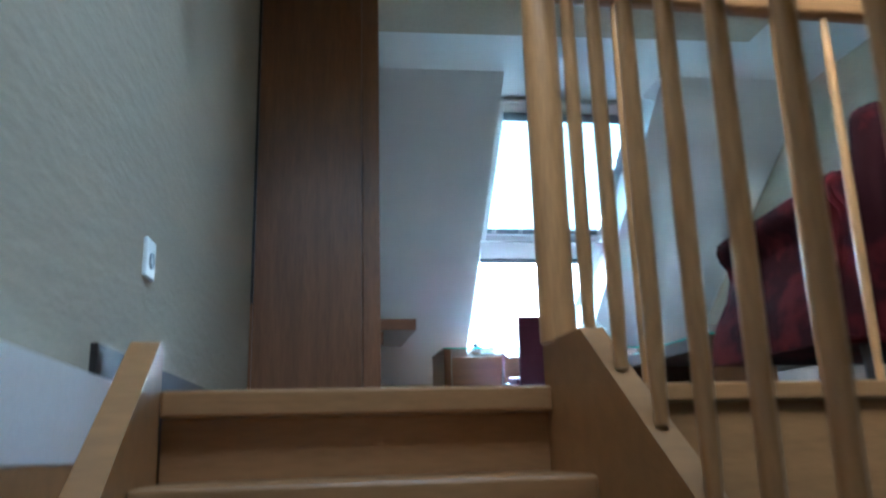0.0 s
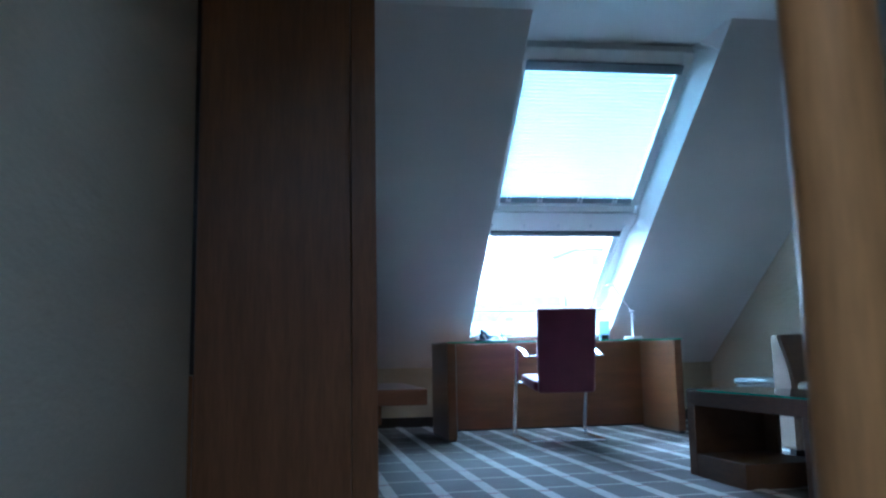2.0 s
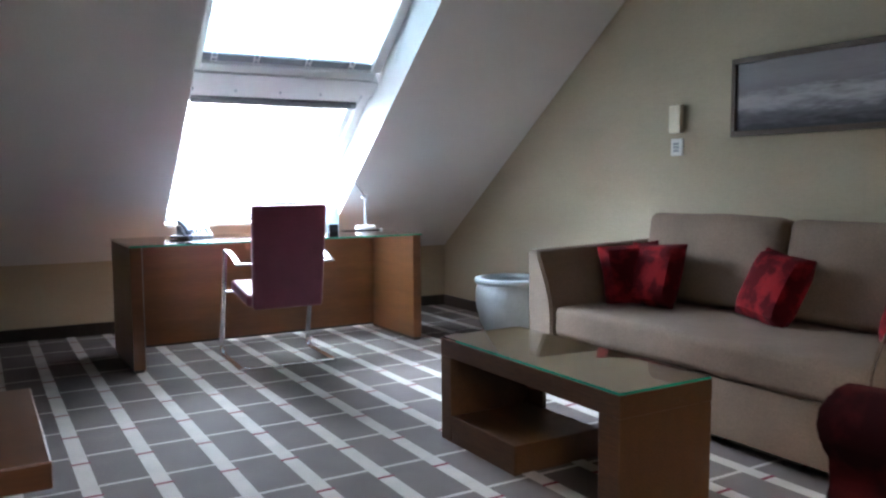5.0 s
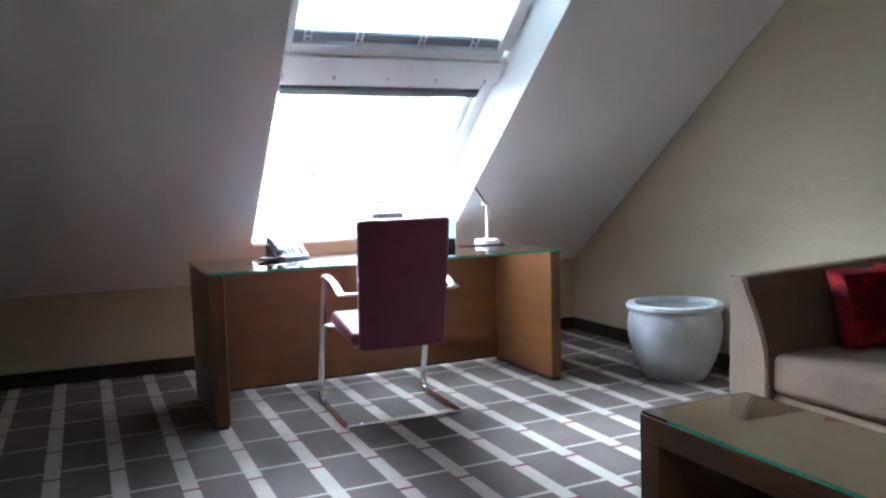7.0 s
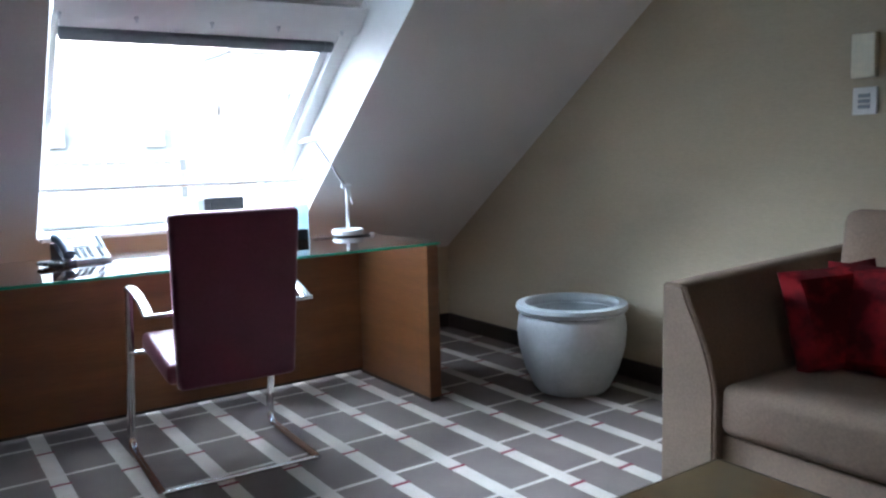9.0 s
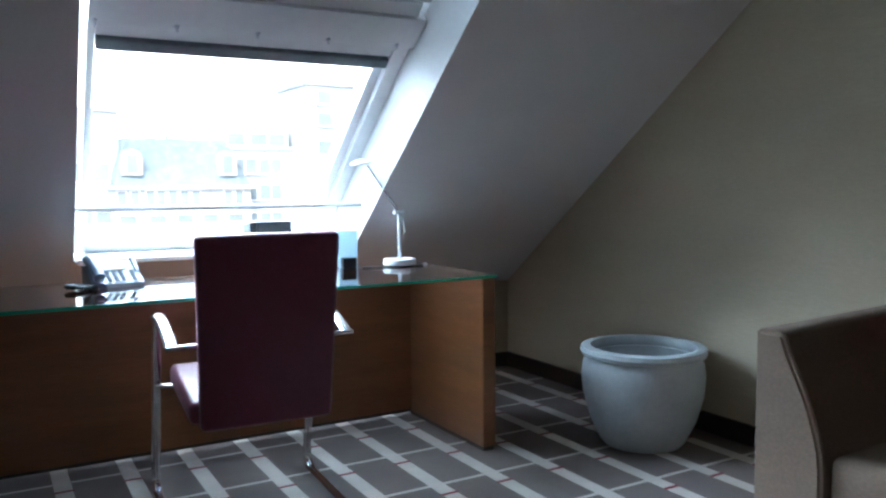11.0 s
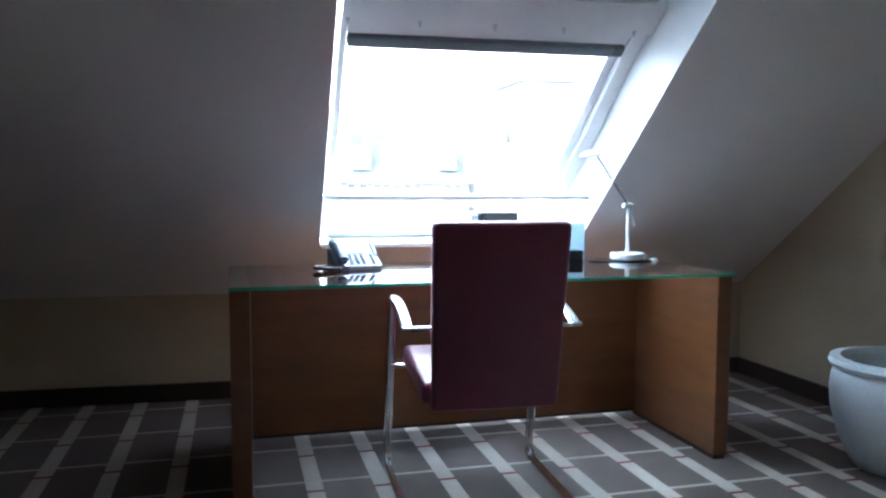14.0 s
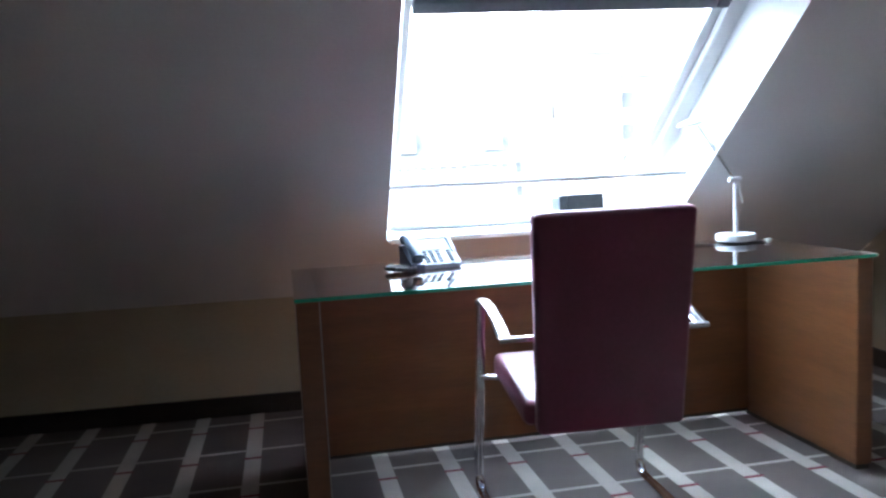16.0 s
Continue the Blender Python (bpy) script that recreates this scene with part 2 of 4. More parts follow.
def structure(name, bm, mat, label, smooth=False):
    return tagged(mesh_object(name, bm, mat, smooth), label, kind="structure")


# ---------------------------------------------------------------- the room's plan
XL, XR = -0.80, 3.567            # side walls; the left one runs askew
KNEE, SKEW = 8.875, 0.0437        # the eaves wall, which runs a little askew
XA = -1.60                       # left wall of the alcove behind the wardrobe
NOSE = 2.20                      # edge of the upper floor above the stairs
CEIL, SOFF = 2.74, 2.45
YB = -2.2                        # back wall of the stairwell
LOW = -2.70                      # lower floor
VOID = 2.30                      # right side of the stairwell
# the roof slope: u across, s up the slope, w outwards
RU, RS = Vector((0.99905, -0.04366, 0.0)), Vector((-0.03483, -0.79704, 0.60292))
RN = Vector((0.02632, 0.60234, 0.79780))
RO = Vector((1.75, 8.46, 0.8227))
ROOF = Matrix((RU, RS, RN)).transposed().to_4x4()
ROOF.translation = RO


def left_x(y):
    return XL + 0.053 * (y - 4.43)


def slope_y(x, z):
    return (7.21 - z) / 0.755 - SKEW * (x - 1.75)


def knee_y(x):
    return KNEE - SKEW * (x - 0.82)


# floor slab of the upper floor, with the stairwell left open
bm = bmesh.new()
prism(bm, [(left_x(NOSE + 0.1) - 0.02, NOSE + 0.1), (XR, NOSE + 0.1), (XR, 8.85), (XA, 9.05), (XA, 5.06), (left_x(5.06) - 0.02, 5.06)], 'z', -0.22, 0.0)
box(bm, VOID, XR, YB, NOSE + 0.1, -0.22, 0.0)
floor = structure("floor", bm, M_CARPET, "grey-brown carpet with pale stripes and red dashes")

# carpet weave: broad pale stripes, thin cross lines, short red dashes
PX, PY, X0, Y0 = 0.2425, 0.3765, 1.704, 7.520
def weave_rects(kind):
    out = []
    for k in range(-13, 9):
        x = X0 + k * PX
        if kind == "stripe" and XA + 0.05 < x < XR - 0.05:
            out.append((x - 0.031, x + 0.031, NOSE + 0.11 if x > XL + 0.1 else 5.08, knee_y(x) - 0.02))
    for j in range(-14, 5):
        y = Y0 + j * PY
        if y < NOSE + 0.2 or y > 8.7:
            continue
        xa = left_x(y) + 0.015 if y < 5.0 else XA + 0.02
        if kind == "line":
            out.append((xa, XR - 0.02, y + 0.092, y + 0.110))
        if kind == "dash":
            for k in range(-13, 9):
                x = X0 + k * PX
                if xa + 0.05 < x < XR - 0.05:
                    out.append((x - 0.036, x + 0.036, y - 0.009, y + 0.009))
    return out


for kind, height, mat, lab in (("line", 0.0020, M_STRIPE, "thin pale cross lines woven into carpet"),
                               ("stripe", 0.0035, M_STRIPE, "broad pale stripes woven into grey carpet"),
                               ("dash", 0.0050, M_REDDASH, "short red dashes woven across pale stripes")):
    bm = bmesh.new()
    for x0, x1, y0, y1 in weave_rects(kind):
        lo = [bm.verts.new((x, y, height)) for x, y in ((x0, y0), (x1, y0), (x1, y1), (x0, y1))]
        bm.faces.new(lo)
    ob = part("carpet_" + kind, bm, mat, floor, lab)
    tagged(ob, kind="stuff")

# side walls, each a slab outside its inner face
bm = bmesh.new()
box(bm, XR, XR + 0.25, YB - 0.25, 9.2, LOW - 0.2, CEIL + 0.3)
wall_right = structure("wall_right", bm, M_WALL, "cream wallpapered gable wall")
bm = bmesh.new()
prism(bm, [(XA, YB - 0.25), (left_x(YB - 0.25), YB - 0.25), (left_x(5.06), 5.06), (XA, 5.06)], 'z', LOW - 0.2, CEIL + 0.3)
box(bm, XA - 0.25, XA, YB - 0.25, 9.3, LOW - 0.2, CEIL + 0.3)
structure("wall_left", bm, M_WALL, "cream textured wallpapered stair wall")
bm = bmesh.new()
box(bm, -1.3, XR, YB - 0.25, YB, LOW - 0.2, CEIL + 0.3)
structure("wall_back", bm, M_WALL, "cream wallpapered wall behind the stairs")
bm = bmesh.new()
box(bm, VOID, VOID + 0.12, YB, NOSE - 0.03, LOW, -0.22)
box(bm, -1.1, VOID, NOSE + 0.12, NOSE + 0.24, LOW, -0.22)
structure("wall_stairwell", bm, M_WALL, "cream wallpapered wall of the lower stairwell")
bm = bmesh.new()
box(bm, -1.2, VOID + 0.12, YB, NOSE + 0.24, LOW - 0.2, LOW)
structure("floor_lower", bm, M_CARPET, "grey-brown carpet of the lower hall")

# eaves wall, below the slope
bm = bmesh.new()
zt = 7.21 - 0.755 * (KNEE + SKEW * 0.82 - SKEW * 1.75)
prism(bm, [(XA, knee_y(XA)), (XR, knee_y(XR)), (XR, knee_y(XR) + 0.2), (XA, knee_y(XA) + 0.2)], 'z', -0.22, zt + 0.01)
structure("wall_knee", bm, M_WALL, "low cream wallpapered eaves wall")

# the roof slope with the window opening through it
S_TOP = (CEIL - RO.z) / RS.z
S_BOT = (zt - RO.z) / RS.z
OU0, OU1, OS0 = -0.655, 0.645, -0.03
TH = 0.34
bm = bmesh.new()
box(bm, -3.50, OU0, S_BOT - 0.35, S_TOP + 0.3, 0, TH)
box(bm, OU1, 1.95, S_BOT - 0.35, S_TOP + 0.3, 0, TH)
# below the opening: its upper face is level, as the sill
k = RS.z / RN.z
prism(bm, [(S_BOT - 0.35, 0.0), (OS0, 0.0), (OS0 - TH / k, TH), (S_BOT - 0.35 - TH, TH)], 'x', OU0, OU1)
ob = structure("ceiling_slope", bm, M_PLASTER, "sloping white plastered attic ceiling")
ob.matrix_world = ROOF

# flat ceiling, which runs on into the top of the window recess; an unseen, assumed skylight opens over the stairs
BX0, BX1, BY0, BY1 = -0.60, 0.70, 0.25, 1.65
bm = bmesh.new()
prism(bm, [(XA, BY1), (XR, BY1), (XR, slope_y(XR, CEIL) + 0.03), (XA, slope_y(XA, CEIL) + 0.03)], 'z', CEIL, CEIL + 0.2)
prism(bm, [(RO.x + OU0 - 0.14, 5.7), (RO.x + OU1 - 0.14, 5.7), (RO.x + OU1 - 0.10, 6.75), (RO.x + OU0 - 0.10, 6.75)], 'z', CEIL + 0.002, CEIL + 0.19)
box(bm, -1.2, XR, YB, BY0, CEIL, CEIL + 0.2)
box(bm, -1.2, BX0, BY0, BY1, CEIL, CEIL + 0.2)
box(bm, BX1, XR, BY0, BY1, CEIL, CEIL + 0.2)
structure("ceiling", bm, M_CEIL, "flat white painted ceiling")
bm = bmesh.new()
prism(bm, [(-1.2, BY1), (2.37, BY1), (2.37, 4.80), (-1.2, 5.01)], 'z', SOFF, CEIL)
box(bm, -1.2, 2.37, YB, BY0, SOFF, CEIL)
box(bm, -1.2, BX0, BY0, BY1, SOFF, CEIL)
box(bm, BX1, 2.37, BY0, BY1, SOFF, CEIL)
structure("ceiling_soffit", bm, M_WALL, "lowered cream papered soffit over the stairs")
window2 = new("window_2")
tagged(window2, "assumed white framed skylight above the stairs, out of view", kind="structure")
bm = bmesh.new()
for b_ in ((BX0, BX0 + 0.06, BY0, BY1), (BX1 - 0.06, BX1, BY0, BY1), (BX0 + 0.06, BX1 - 0.06, BY0, BY0 + 0.06), (BX0 + 0.06, BX1 - 0.06, BY1 - 0.06, BY1)):
    box(bm, b_[0] + 0.001, b_[1] - 0.001, b_[2] + 0.001, b_[3] - 0.001, CEIL + 0.02, CEIL + 0.09)
part("window_frame", bm, M_TRIM, window2)

# skirting
bm = bmesh.new()
prism(bm, [(XA, knee_y(XA) - 0.014), (XR, knee_y(XR) - 0.014), (XR, knee_y(XR)), (XA, knee_y(XA))], 'z', 0, 0.09)
box(bm, XR - 0.014, XR, NOSE, knee_y(XR) - 0.014, 0, 0.09)
box(bm, XA, XA + 0.014, 5.07, knee_y(XA) - 0.014, 0, 0.09)
for ya, yb in ((NOSE - 0.12, 4.43),):
    prism(bm, [(left_x(ya), ya), (left_x(ya) + 0.014, ya), (left_x(yb) + 0.014, yb), (left_x(yb), yb)], 'z', 0, 0.09)
structure("baseboard", bm, M_SKIRT, "dark brown wooden skirting board")


# ---------------------------------------------------------------- roof window
def roof_part(name, boxes, mat, parent, label="", bevel=0.0, smooth=False):
    bm = bmesh.new()
    for b in boxes:
        box(bm, *b, bevel=bevel)
    ob = part(name, bm, mat, parent, label, smooth)
    return ob


window = new("window_1")
window.matrix_world = ROOF
tagged(window, "white roof window of two sashes with pleated blind", kind="structure")
W0 = 0.235                       # depth of the sash plane
U0, U1 = -0.615, 0.615
UB = 0.525                       # right end of the upper blind
# upper sash
roof_part("upper_frame", [(U0, U0 + 0.05, 1.322, 2.80, W0 - 0.03, W0 + 0.09), (UB, U1 - 0.02, 1.39, 2.80, W0 - 0.03, W0 + 0.09),
                          (U0 + 0.05, UB, 2.69, 2.80, W0 - 0.02, W0 + 0.09), (U0 + 0.05, U1 - 0.05, 1.322, 1.388, W0 - 0.035, W0 + 0.09)], M_TRIM, window, bevel=0.006)
roof_part("upper_pane", [(U0 + 0.04, UB + 0.01, 1.35, 2.70, W0 + 0.055, W0 + 0.061)], M_GLASS, window)
roof_part("grey_head_rail", [(U0 + 0.04, UB + 0.02, 2.632, 2.700, W0 - 0.045, W0 - 0.012)], M_GREY, window, "grey metal head rail of the blind", 0.005)
roof_part("blind_foot_rail", [(U0 + 0.051, UB - 0.001, 1.394, 1.446, W0 - 0.014, W0 + 0.012)], M_GREY, window, "grey foot rail of the blind", 0.004)
# pleated cloth
bm = bmesh.new()
n = 76
rows = []
for i in range(n + 1):
    s = 1.447 + (2.64 - 1.447) * i / n
    w = W0 + 0.002 + (0.013 if i % 2 else 0.0)
    rows.append([bm.verts.new((U0 + 0.052, s, w)), bm.verts.new((UB - 0.002, s, w))])
for a, b in zip(rows, rows[1:]):
    bm.faces.new((a[0], a[1], b[1], b[0]))
part("pleated_blind", bm, M_BLIND, window, "white pleated paper blind, pulled down")
for u in (-0.495, -0.240, 0.090, 0.380):
    roof_part("blind_clip", [(u - 0.018, u - 0.012, 1.392, 1.462, W0 - 0.026, W0 - 0.0145), (u + 0.012, u + 0.018, 1.392, 1.462, W0 - 0.026, W0 - 0.0145),
                             (u - 0.0125, u + 0.0125, 1.424, 1.430, W0 - 0.026, W0 - 0.0145)], M_TRIM, window)
# panel between the sashes
roof_part("middle_panel", [(U0, 0.597, 1.172, 1.321, W0 - 0.050, W0 + 0.10)], M_TRIM, window, "white lacquered panel between two sashes", 0.002)
for u in (-0.595, -0.33, -0.045, 0.228, 0.515):
    bm = bmesh.new()
    rod(bm, (u, 1.186, W0 - 0.050), (u, 1.186, W0 - 0.058), 0.009, 0.007)
    rod(bm, (u, 1.186, W0 - 0.057), (u, 1.174, W0 - 0.062), 0.004, 0.004)
    part("panel_knob", bm, M_ALU, window, smooth=True)
# lower sash
UJ = 0.53                        # inner edge of the right jamb
roof_part("lower_frame", [(U0, U0 + 0.026, -0.30, 1.164, W0 - 0.015, W0 + 0.09), (UJ - 0.045, UJ, -0.30, 1.085, W0 + 0.005, W0 + 0.09),
                          (UJ, UJ + 0.067, -0.30, 1.164, W0 - 0.02, W0 + 0.09),
                          (U0 + 0.026, UJ, 1.086, 1.128, W0 - 0.014, W0 + 0.09), (U0 + 0.026, UJ, 1.131, 1.164, W0 - 0.026, W0 + 0.09), (U0 + 0.026, UJ - 0.045, -0.36, -0.215, W0 - 0.015, W0 + 0.09)], M_TRIM, window, bevel=0.005)
bm = bmesh.new()
lo = [bm.verts.new(p) for p in ((0.598, -0.30, W0 + 0.09), (0.598, -0.30, W0 - 0.018), (OU1, -0.06, 0.004), (OU1 + 0.01, -0.30, W0 + 0.09))]
hi = [bm.verts.new(p) for p in ((0.598, 2.82, W0 + 0.09), (0.598, 2.82, W0 - 0.018), (OU1, 2.95, 0.004), (OU1 + 0.01, 2.82, W0 + 0.09))]
bm.faces.new(lo[::-1])
bm.faces.new(hi)
for i in range(4):
    bm.faces.new((lo[i], lo[(i + 1) % 4], hi[(i + 1) % 4], hi[i]))
bmesh.ops.recalc_face_normals(bm, faces=bm.faces)
part("reveal_lining", bm, M_TRIM, window, "white splayed lining of the window reveal")
roof_part("lower_pane", [(U0 + 0.03, UJ - 0.04, -0.24, 1.09, W0 + 0.055, W0 + 0.061)], M_GLASS, window)
roof_part("rolled_blind", [(U0 + 0.028, UJ - 0.05, 1.030, 1.084, W0 - 0.03, W0 + 0.01)], M_DARKSTRIP, window, "dark grey rolled-up blind housing", 0.008)
roof_part("blind_end_cap", [(UJ - 0.05, UJ - 0.005, 1.034, 1.082, W0 - 0.03, W0 + 0.0)], M_DARKSTRIP, window, "", 0.006)
bm = bmesh.new()
rod(bm, (OU0, 0.235, 0.09), (OU1, 0.235, 0.09), 0.011)
part("safety_bar", bm, M_TRIM, window, "slim round metal bar across the opening", True)
# level sill board
bm = bmesh.new()
box(bm, RO.x + OU0 + 0.012, RO.x + OU1 - 0.0, 8.46, 8.92, 0.792, 0.816, 0.004)
sill = structure("window_sill", bm, M_TRIM, "white lacquered sill under the roof window")
for n_ in ("upper_pane", "lower_pane"):
    bpy.data.objects[n_].visible_shadow = False


# ---------------------------------------------------------------- outside
bm = bmesh.new()
box(bm, -3000, 3000, -3000, 3000, -12.4, -12.0)
structure("ground", bm, M_GROUND, "grey street and roofs far below")


def house(name, x0, x1, y, depth, base, eaves, windows, label):
    """A pale rendered block; windows are (x, z, width, height) of each middle on the street front."""
    h = thing(name, pose(x0, y, base), label, "building")
    w, e = x1 - x0, eaves - base
    bm = bmesh.new()
    box(bm, 0, w, 0, depth, 0, e)
    part("wall", bm, M_STONE, h)
    for wx, wz, ww, wh in windows:
        cx, cz, a, b = wx - x0, wz - base, ww / 2, wh / 2
        bm = bmesh.new()
        box(bm, cx - a - 0.09, cx - a, -0.09, 0.02, cz - b, cz + b)
        box(bm, cx + a, cx + a + 0.09, -0.09, 0.02, cz - b, cz + b)
        box(bm, cx - a - 0.09, cx + a + 0.09, -0.09, 0.02, cz + b, cz + b + 0.09)
        box(bm, cx - a - 0.16, cx + a + 0.16, -0.18, 0.02, cz - b - 0.1, cz - b)
        if ww > 1.3:
            box(bm, cx - 0.05, cx + 0.05, -0.08, 0.02, cz - b, cz + b)
        wdw = part("window", bm, M_TRIM, h)
        bm = bmesh.new()
        box(bm, cx - a, cx + a, -0.04, -0.01, cz - b, cz + b)
        part("pane", bm, M_PANE_FAR, wdw)
    return h


def flat_roof(h, w, e, depth, rise):
    bm = bmesh.new()
    box(bm, -0.15, w + 0.15, -0.15, depth + 0.15, e, e + 0.3)
    roof = part("roof", bm, M_STONE, h)
    bm = bmesh.new()
    box(bm, w * 0.3, w * 0.6, 0.8, depth * 0.6, e + 0.3, e + 0.3 + rise)
    part("roof_hut", bm, M_STONE, roof)
    return roof


# mansard house with two arched dormers
mansard = [(9.98, 0.5, 0.6, 1.1), (10.95, 0.5, 0.6, 1.1), (12.1, 0.5, 0.6, 1.1), (12.9, 0.5, 0.6, 1.1), (13.8, 0.5, 0.6, 1.1), (14.7, 0.5, 0.6, 1.1), (15.6, 0.5, 0.6, 1.1), (18.2, 0.5, 0.6, 1.1), (19.1, 0.5, 0.6, 1.1)]
mansard += [(x, z, 1.2, 1.3) for z in (-1.5, -4.4, -7.3) for x in (10.4, 12.6, 14.7, 16.7, 18.8)]
h = house("apartment_house", 9.48, 20.1, 70, 11, -12, 1.2, mansard, "pale rendered town house with slate mansard roof")
bm = bmesh.new()
box(bm, -0.3, 10.92, -0.4, 11.3, 13.2, 13.5)
part("cornice", bm, M_STONE, h)
bm = bmesh.new()
lo = [bm.verts.new(p) for p in ((0, 0, 13.5), (10.62, 0, 13.5), (10.62, 11, 13.5), (0, 11, 13.5))]
hi = [bm.verts.new(p) for p in ((1.0, 1.6, 17.3), (8.95, 1.6, 17.3), (8.95, 9.4, 17.3), (1.0, 9.4, 17.3))]
bm.faces.new(lo[::-1])
bm.faces.new(hi)
for i in range(4):
    bm.faces.new((lo[i], lo[(i + 1) % 4], hi[(i + 1) % 4], hi[i]))
roof = part("roof", bm, M_ROOF, h)
for cx in (1.35, 8.75):
    bm = bmesh.new()
    arch = [(cx - 0.75, 14.3), (cx + 0.75, 14.3), (cx + 0.75, 15.6)] + [(cx + 0.75 * math.cos(radians(a)), 15.6 + 0.75 * math.sin(radians(a))) for a in range(20, 180, 20)] + [(cx - 0.75, 15.6)]
    prism(bm, arch, 'y', -0.05, 1.6)
    part("dormer", bm, M_STONE, roof)
    bm = bmesh.new()
    box(bm, cx - 0.36, cx + 0.36, -0.09, -0.052, 14.5, 15.9)
    part("dormer_pane", bm, M_PANE_FAR, roof)
for cx, hgt in ((3.6, 0.9), (5.1, 0.5)):
    bm = bmesh.new()
    box(bm, cx - 0.3, cx + 0.3, 4, 4.8, 17.2, 17.3 + hgt)
    part("chimney", bm, M_STONE, roof)

h = house("corner_house", 1.5, 10.3, 73, 9, -12, 7.4, [(x, z, 1.1, 1.4) for z in (2.6, -0.8, -4.0) for x in (3.0, 5.4, 7.6, 9.0)], "pale rendered corner house with flat roof")
flat_roof(h, 8.8, 19.4, 9, 0.5)
h = house("town_house", 18.6, 24.69, 71.5, 8, -12, 4.5, [(x, z, 1.9, 1.25) for z in (3.1, 0.9, -1.5, -4.2) for x in (20.1, 22.3)], "pale rendered house with a set-back top storey")
roof = flat_roof(h, 5.8, 16.5, 8, 0.2)
bm = bmesh.new()
box(bm, 0.2, 5.7, 0.9, 7.5, 16.8, 18.3)
part("top_storey", bm, M_STONE, roof)
for cx in (1.1, 3.1, 4.7):
    bm = bmesh.new()
    box(bm, cx - 0.7, cx + 0.6, 0.83, 0.898, 17.0, 17.9)
    part("pane", bm, M_PANE_FAR, roof)
h = house("tower_house", 24.7, 29.5, 69.5, 7, -12, 10.0, [(26.6, z, 1.25, 1.1) for z in (9.0, 7.1, 4.7, 2.0, -0.9, -3.8)], "tall pale rendered tower block")
roof = flat_roof(h, 4.8, 22.0, 7, 0.7)
bm = bmesh.new()
rod(bm, (2.0, 1.0, 22.3), (2.0, 1.0, 23.9), 0.06)
part("antenna", bm, M_GREY, roof)
h = house("side_house", 29.7, 44.0, 72, 8, -12, 8.3, [(x, z, 1.2, 1.4) for z in (6.2, 3.4, 0.6, -2.2) for x in (31.3, 33.6, 36.0, 38.4, 41.0)], "pale rendered house with flat roof")
flat_roof(h, 14.3, 20.3, 8, 0.6)
bm = bmesh.new()
box(bm, -900, 1500, 700, 705, -12, 900)
structure("backdrop", bm, M_CLOUD, "even white overcast sky")


# ---------------------------------------------------------------- stairs
RISE, RUN, N = 0.189, 0.268, 14
G = RISE / RUN
stairs = new("stairs")
tagged(stairs, "light beech wooden staircase with closed risers", kind="structure")
SX0, SX1 = -0.808, 0.060
for i in range(N):
    z, y = -RISE * i, NOSE - RUN * i
    bm = bmesh.new()
    if i == 0:
        box(bm, SX0, SX1, y, y + 0.105, z - 0.055, z + 0.003, 0.008, 3)
    else:
        box(bm, SX0, SX1, y, y + RUN + 0.045, z - 0.050, z, 0.008, 3)
    part("tread", bm, M_BEECH, stairs)
    bm = bmesh.new()
    box(bm, SX0, SX1, y + 0.045, y + 0.063, z - RISE + 0.001, z - 0.056)
    part("riser", bm, M_BEECH, stairs)
# left: a stringer with a blunt upper end; right: the one that carries the balusters
Y1, Y0S = NOSE + 0.06, NOSE - RUN * N
bm = bmesh.new()
prism(bm, [(NOSE - 0.02, 0.105), (NOSE + 0.02, 0.095), (NOSE + 0.02, -0.30), (Y0S + 0.1, LOW), (Y0S - 0.1, LOW), (Y0S - 0.1, G * (Y0S - 0.1 - NOSE) + 0.115)], 'x', SX0 - 0.062, SX0 - 0.001)
part("stringer", bm, M_BEECH, stairs)
bm = bmesh.new()
prism(bm, [(Y1, 0.105), (Y1, -0.35), (Y0S + 0.1, LOW), (Y0S - 0.1, LOW), (Y0S - 0.1, G * (Y0S - 0.1 - 1.8) - 0.022), (NOSE - 0.21, 0.105)], 'x', SX1 + 0.001, SX1 + 0.052)
part("stringer", bm, M_BEECH, stairs)
# white ledge along the stair wall
bm = bmesh.new()
ya, yb = -1.5, NOSE - 0.10
lo = [(left_x(ya), ya), (SX0 - 0.063, ya), (SX0 - 0.063, yb), (left_x(yb), yb)]
prism(bm, lo, 'z', -0.14, 0.012)
part("wall_ledge", bm, M_PLASTER, stairs, "white painted ledge along the stair wall")
bm = bmesh.new()
prism(bm, lo, 'z', -1.6, -0.142)
part("ledge_panel", bm, M_BEECH, stairs, "beech panel below the white ledge")

# landing edge
bm = bmesh.new()
box(bm, SX1 + 0.055, VOID, NOSE, NOSE + 0.105, -0.040, 0.004, 0.006)
part("landing_nosing", bm, M_BEECH, stairs)
bm = bmesh.new()
box(bm, SX1 + 0.055, VOID, NOSE + 0.02, NOSE + 0.045, -0.42, -0.041)
part("landing_fascia", bm, M_BEECH, stairs)


def turned(bm, x, y, z0, z1, r):
    lathe(bm, [(0, z0), (r * 0.8, z0), (r, z0 + 0.12 * (z1 - z0)), (r * 1.08, z0 + 0.5 * (z1 - z0)), (r, z0 + 0.9 * (z1 - z0)), (r * 0.8, z1), (0, z1)], 14, Matrix.Translation((x, y, 0)))


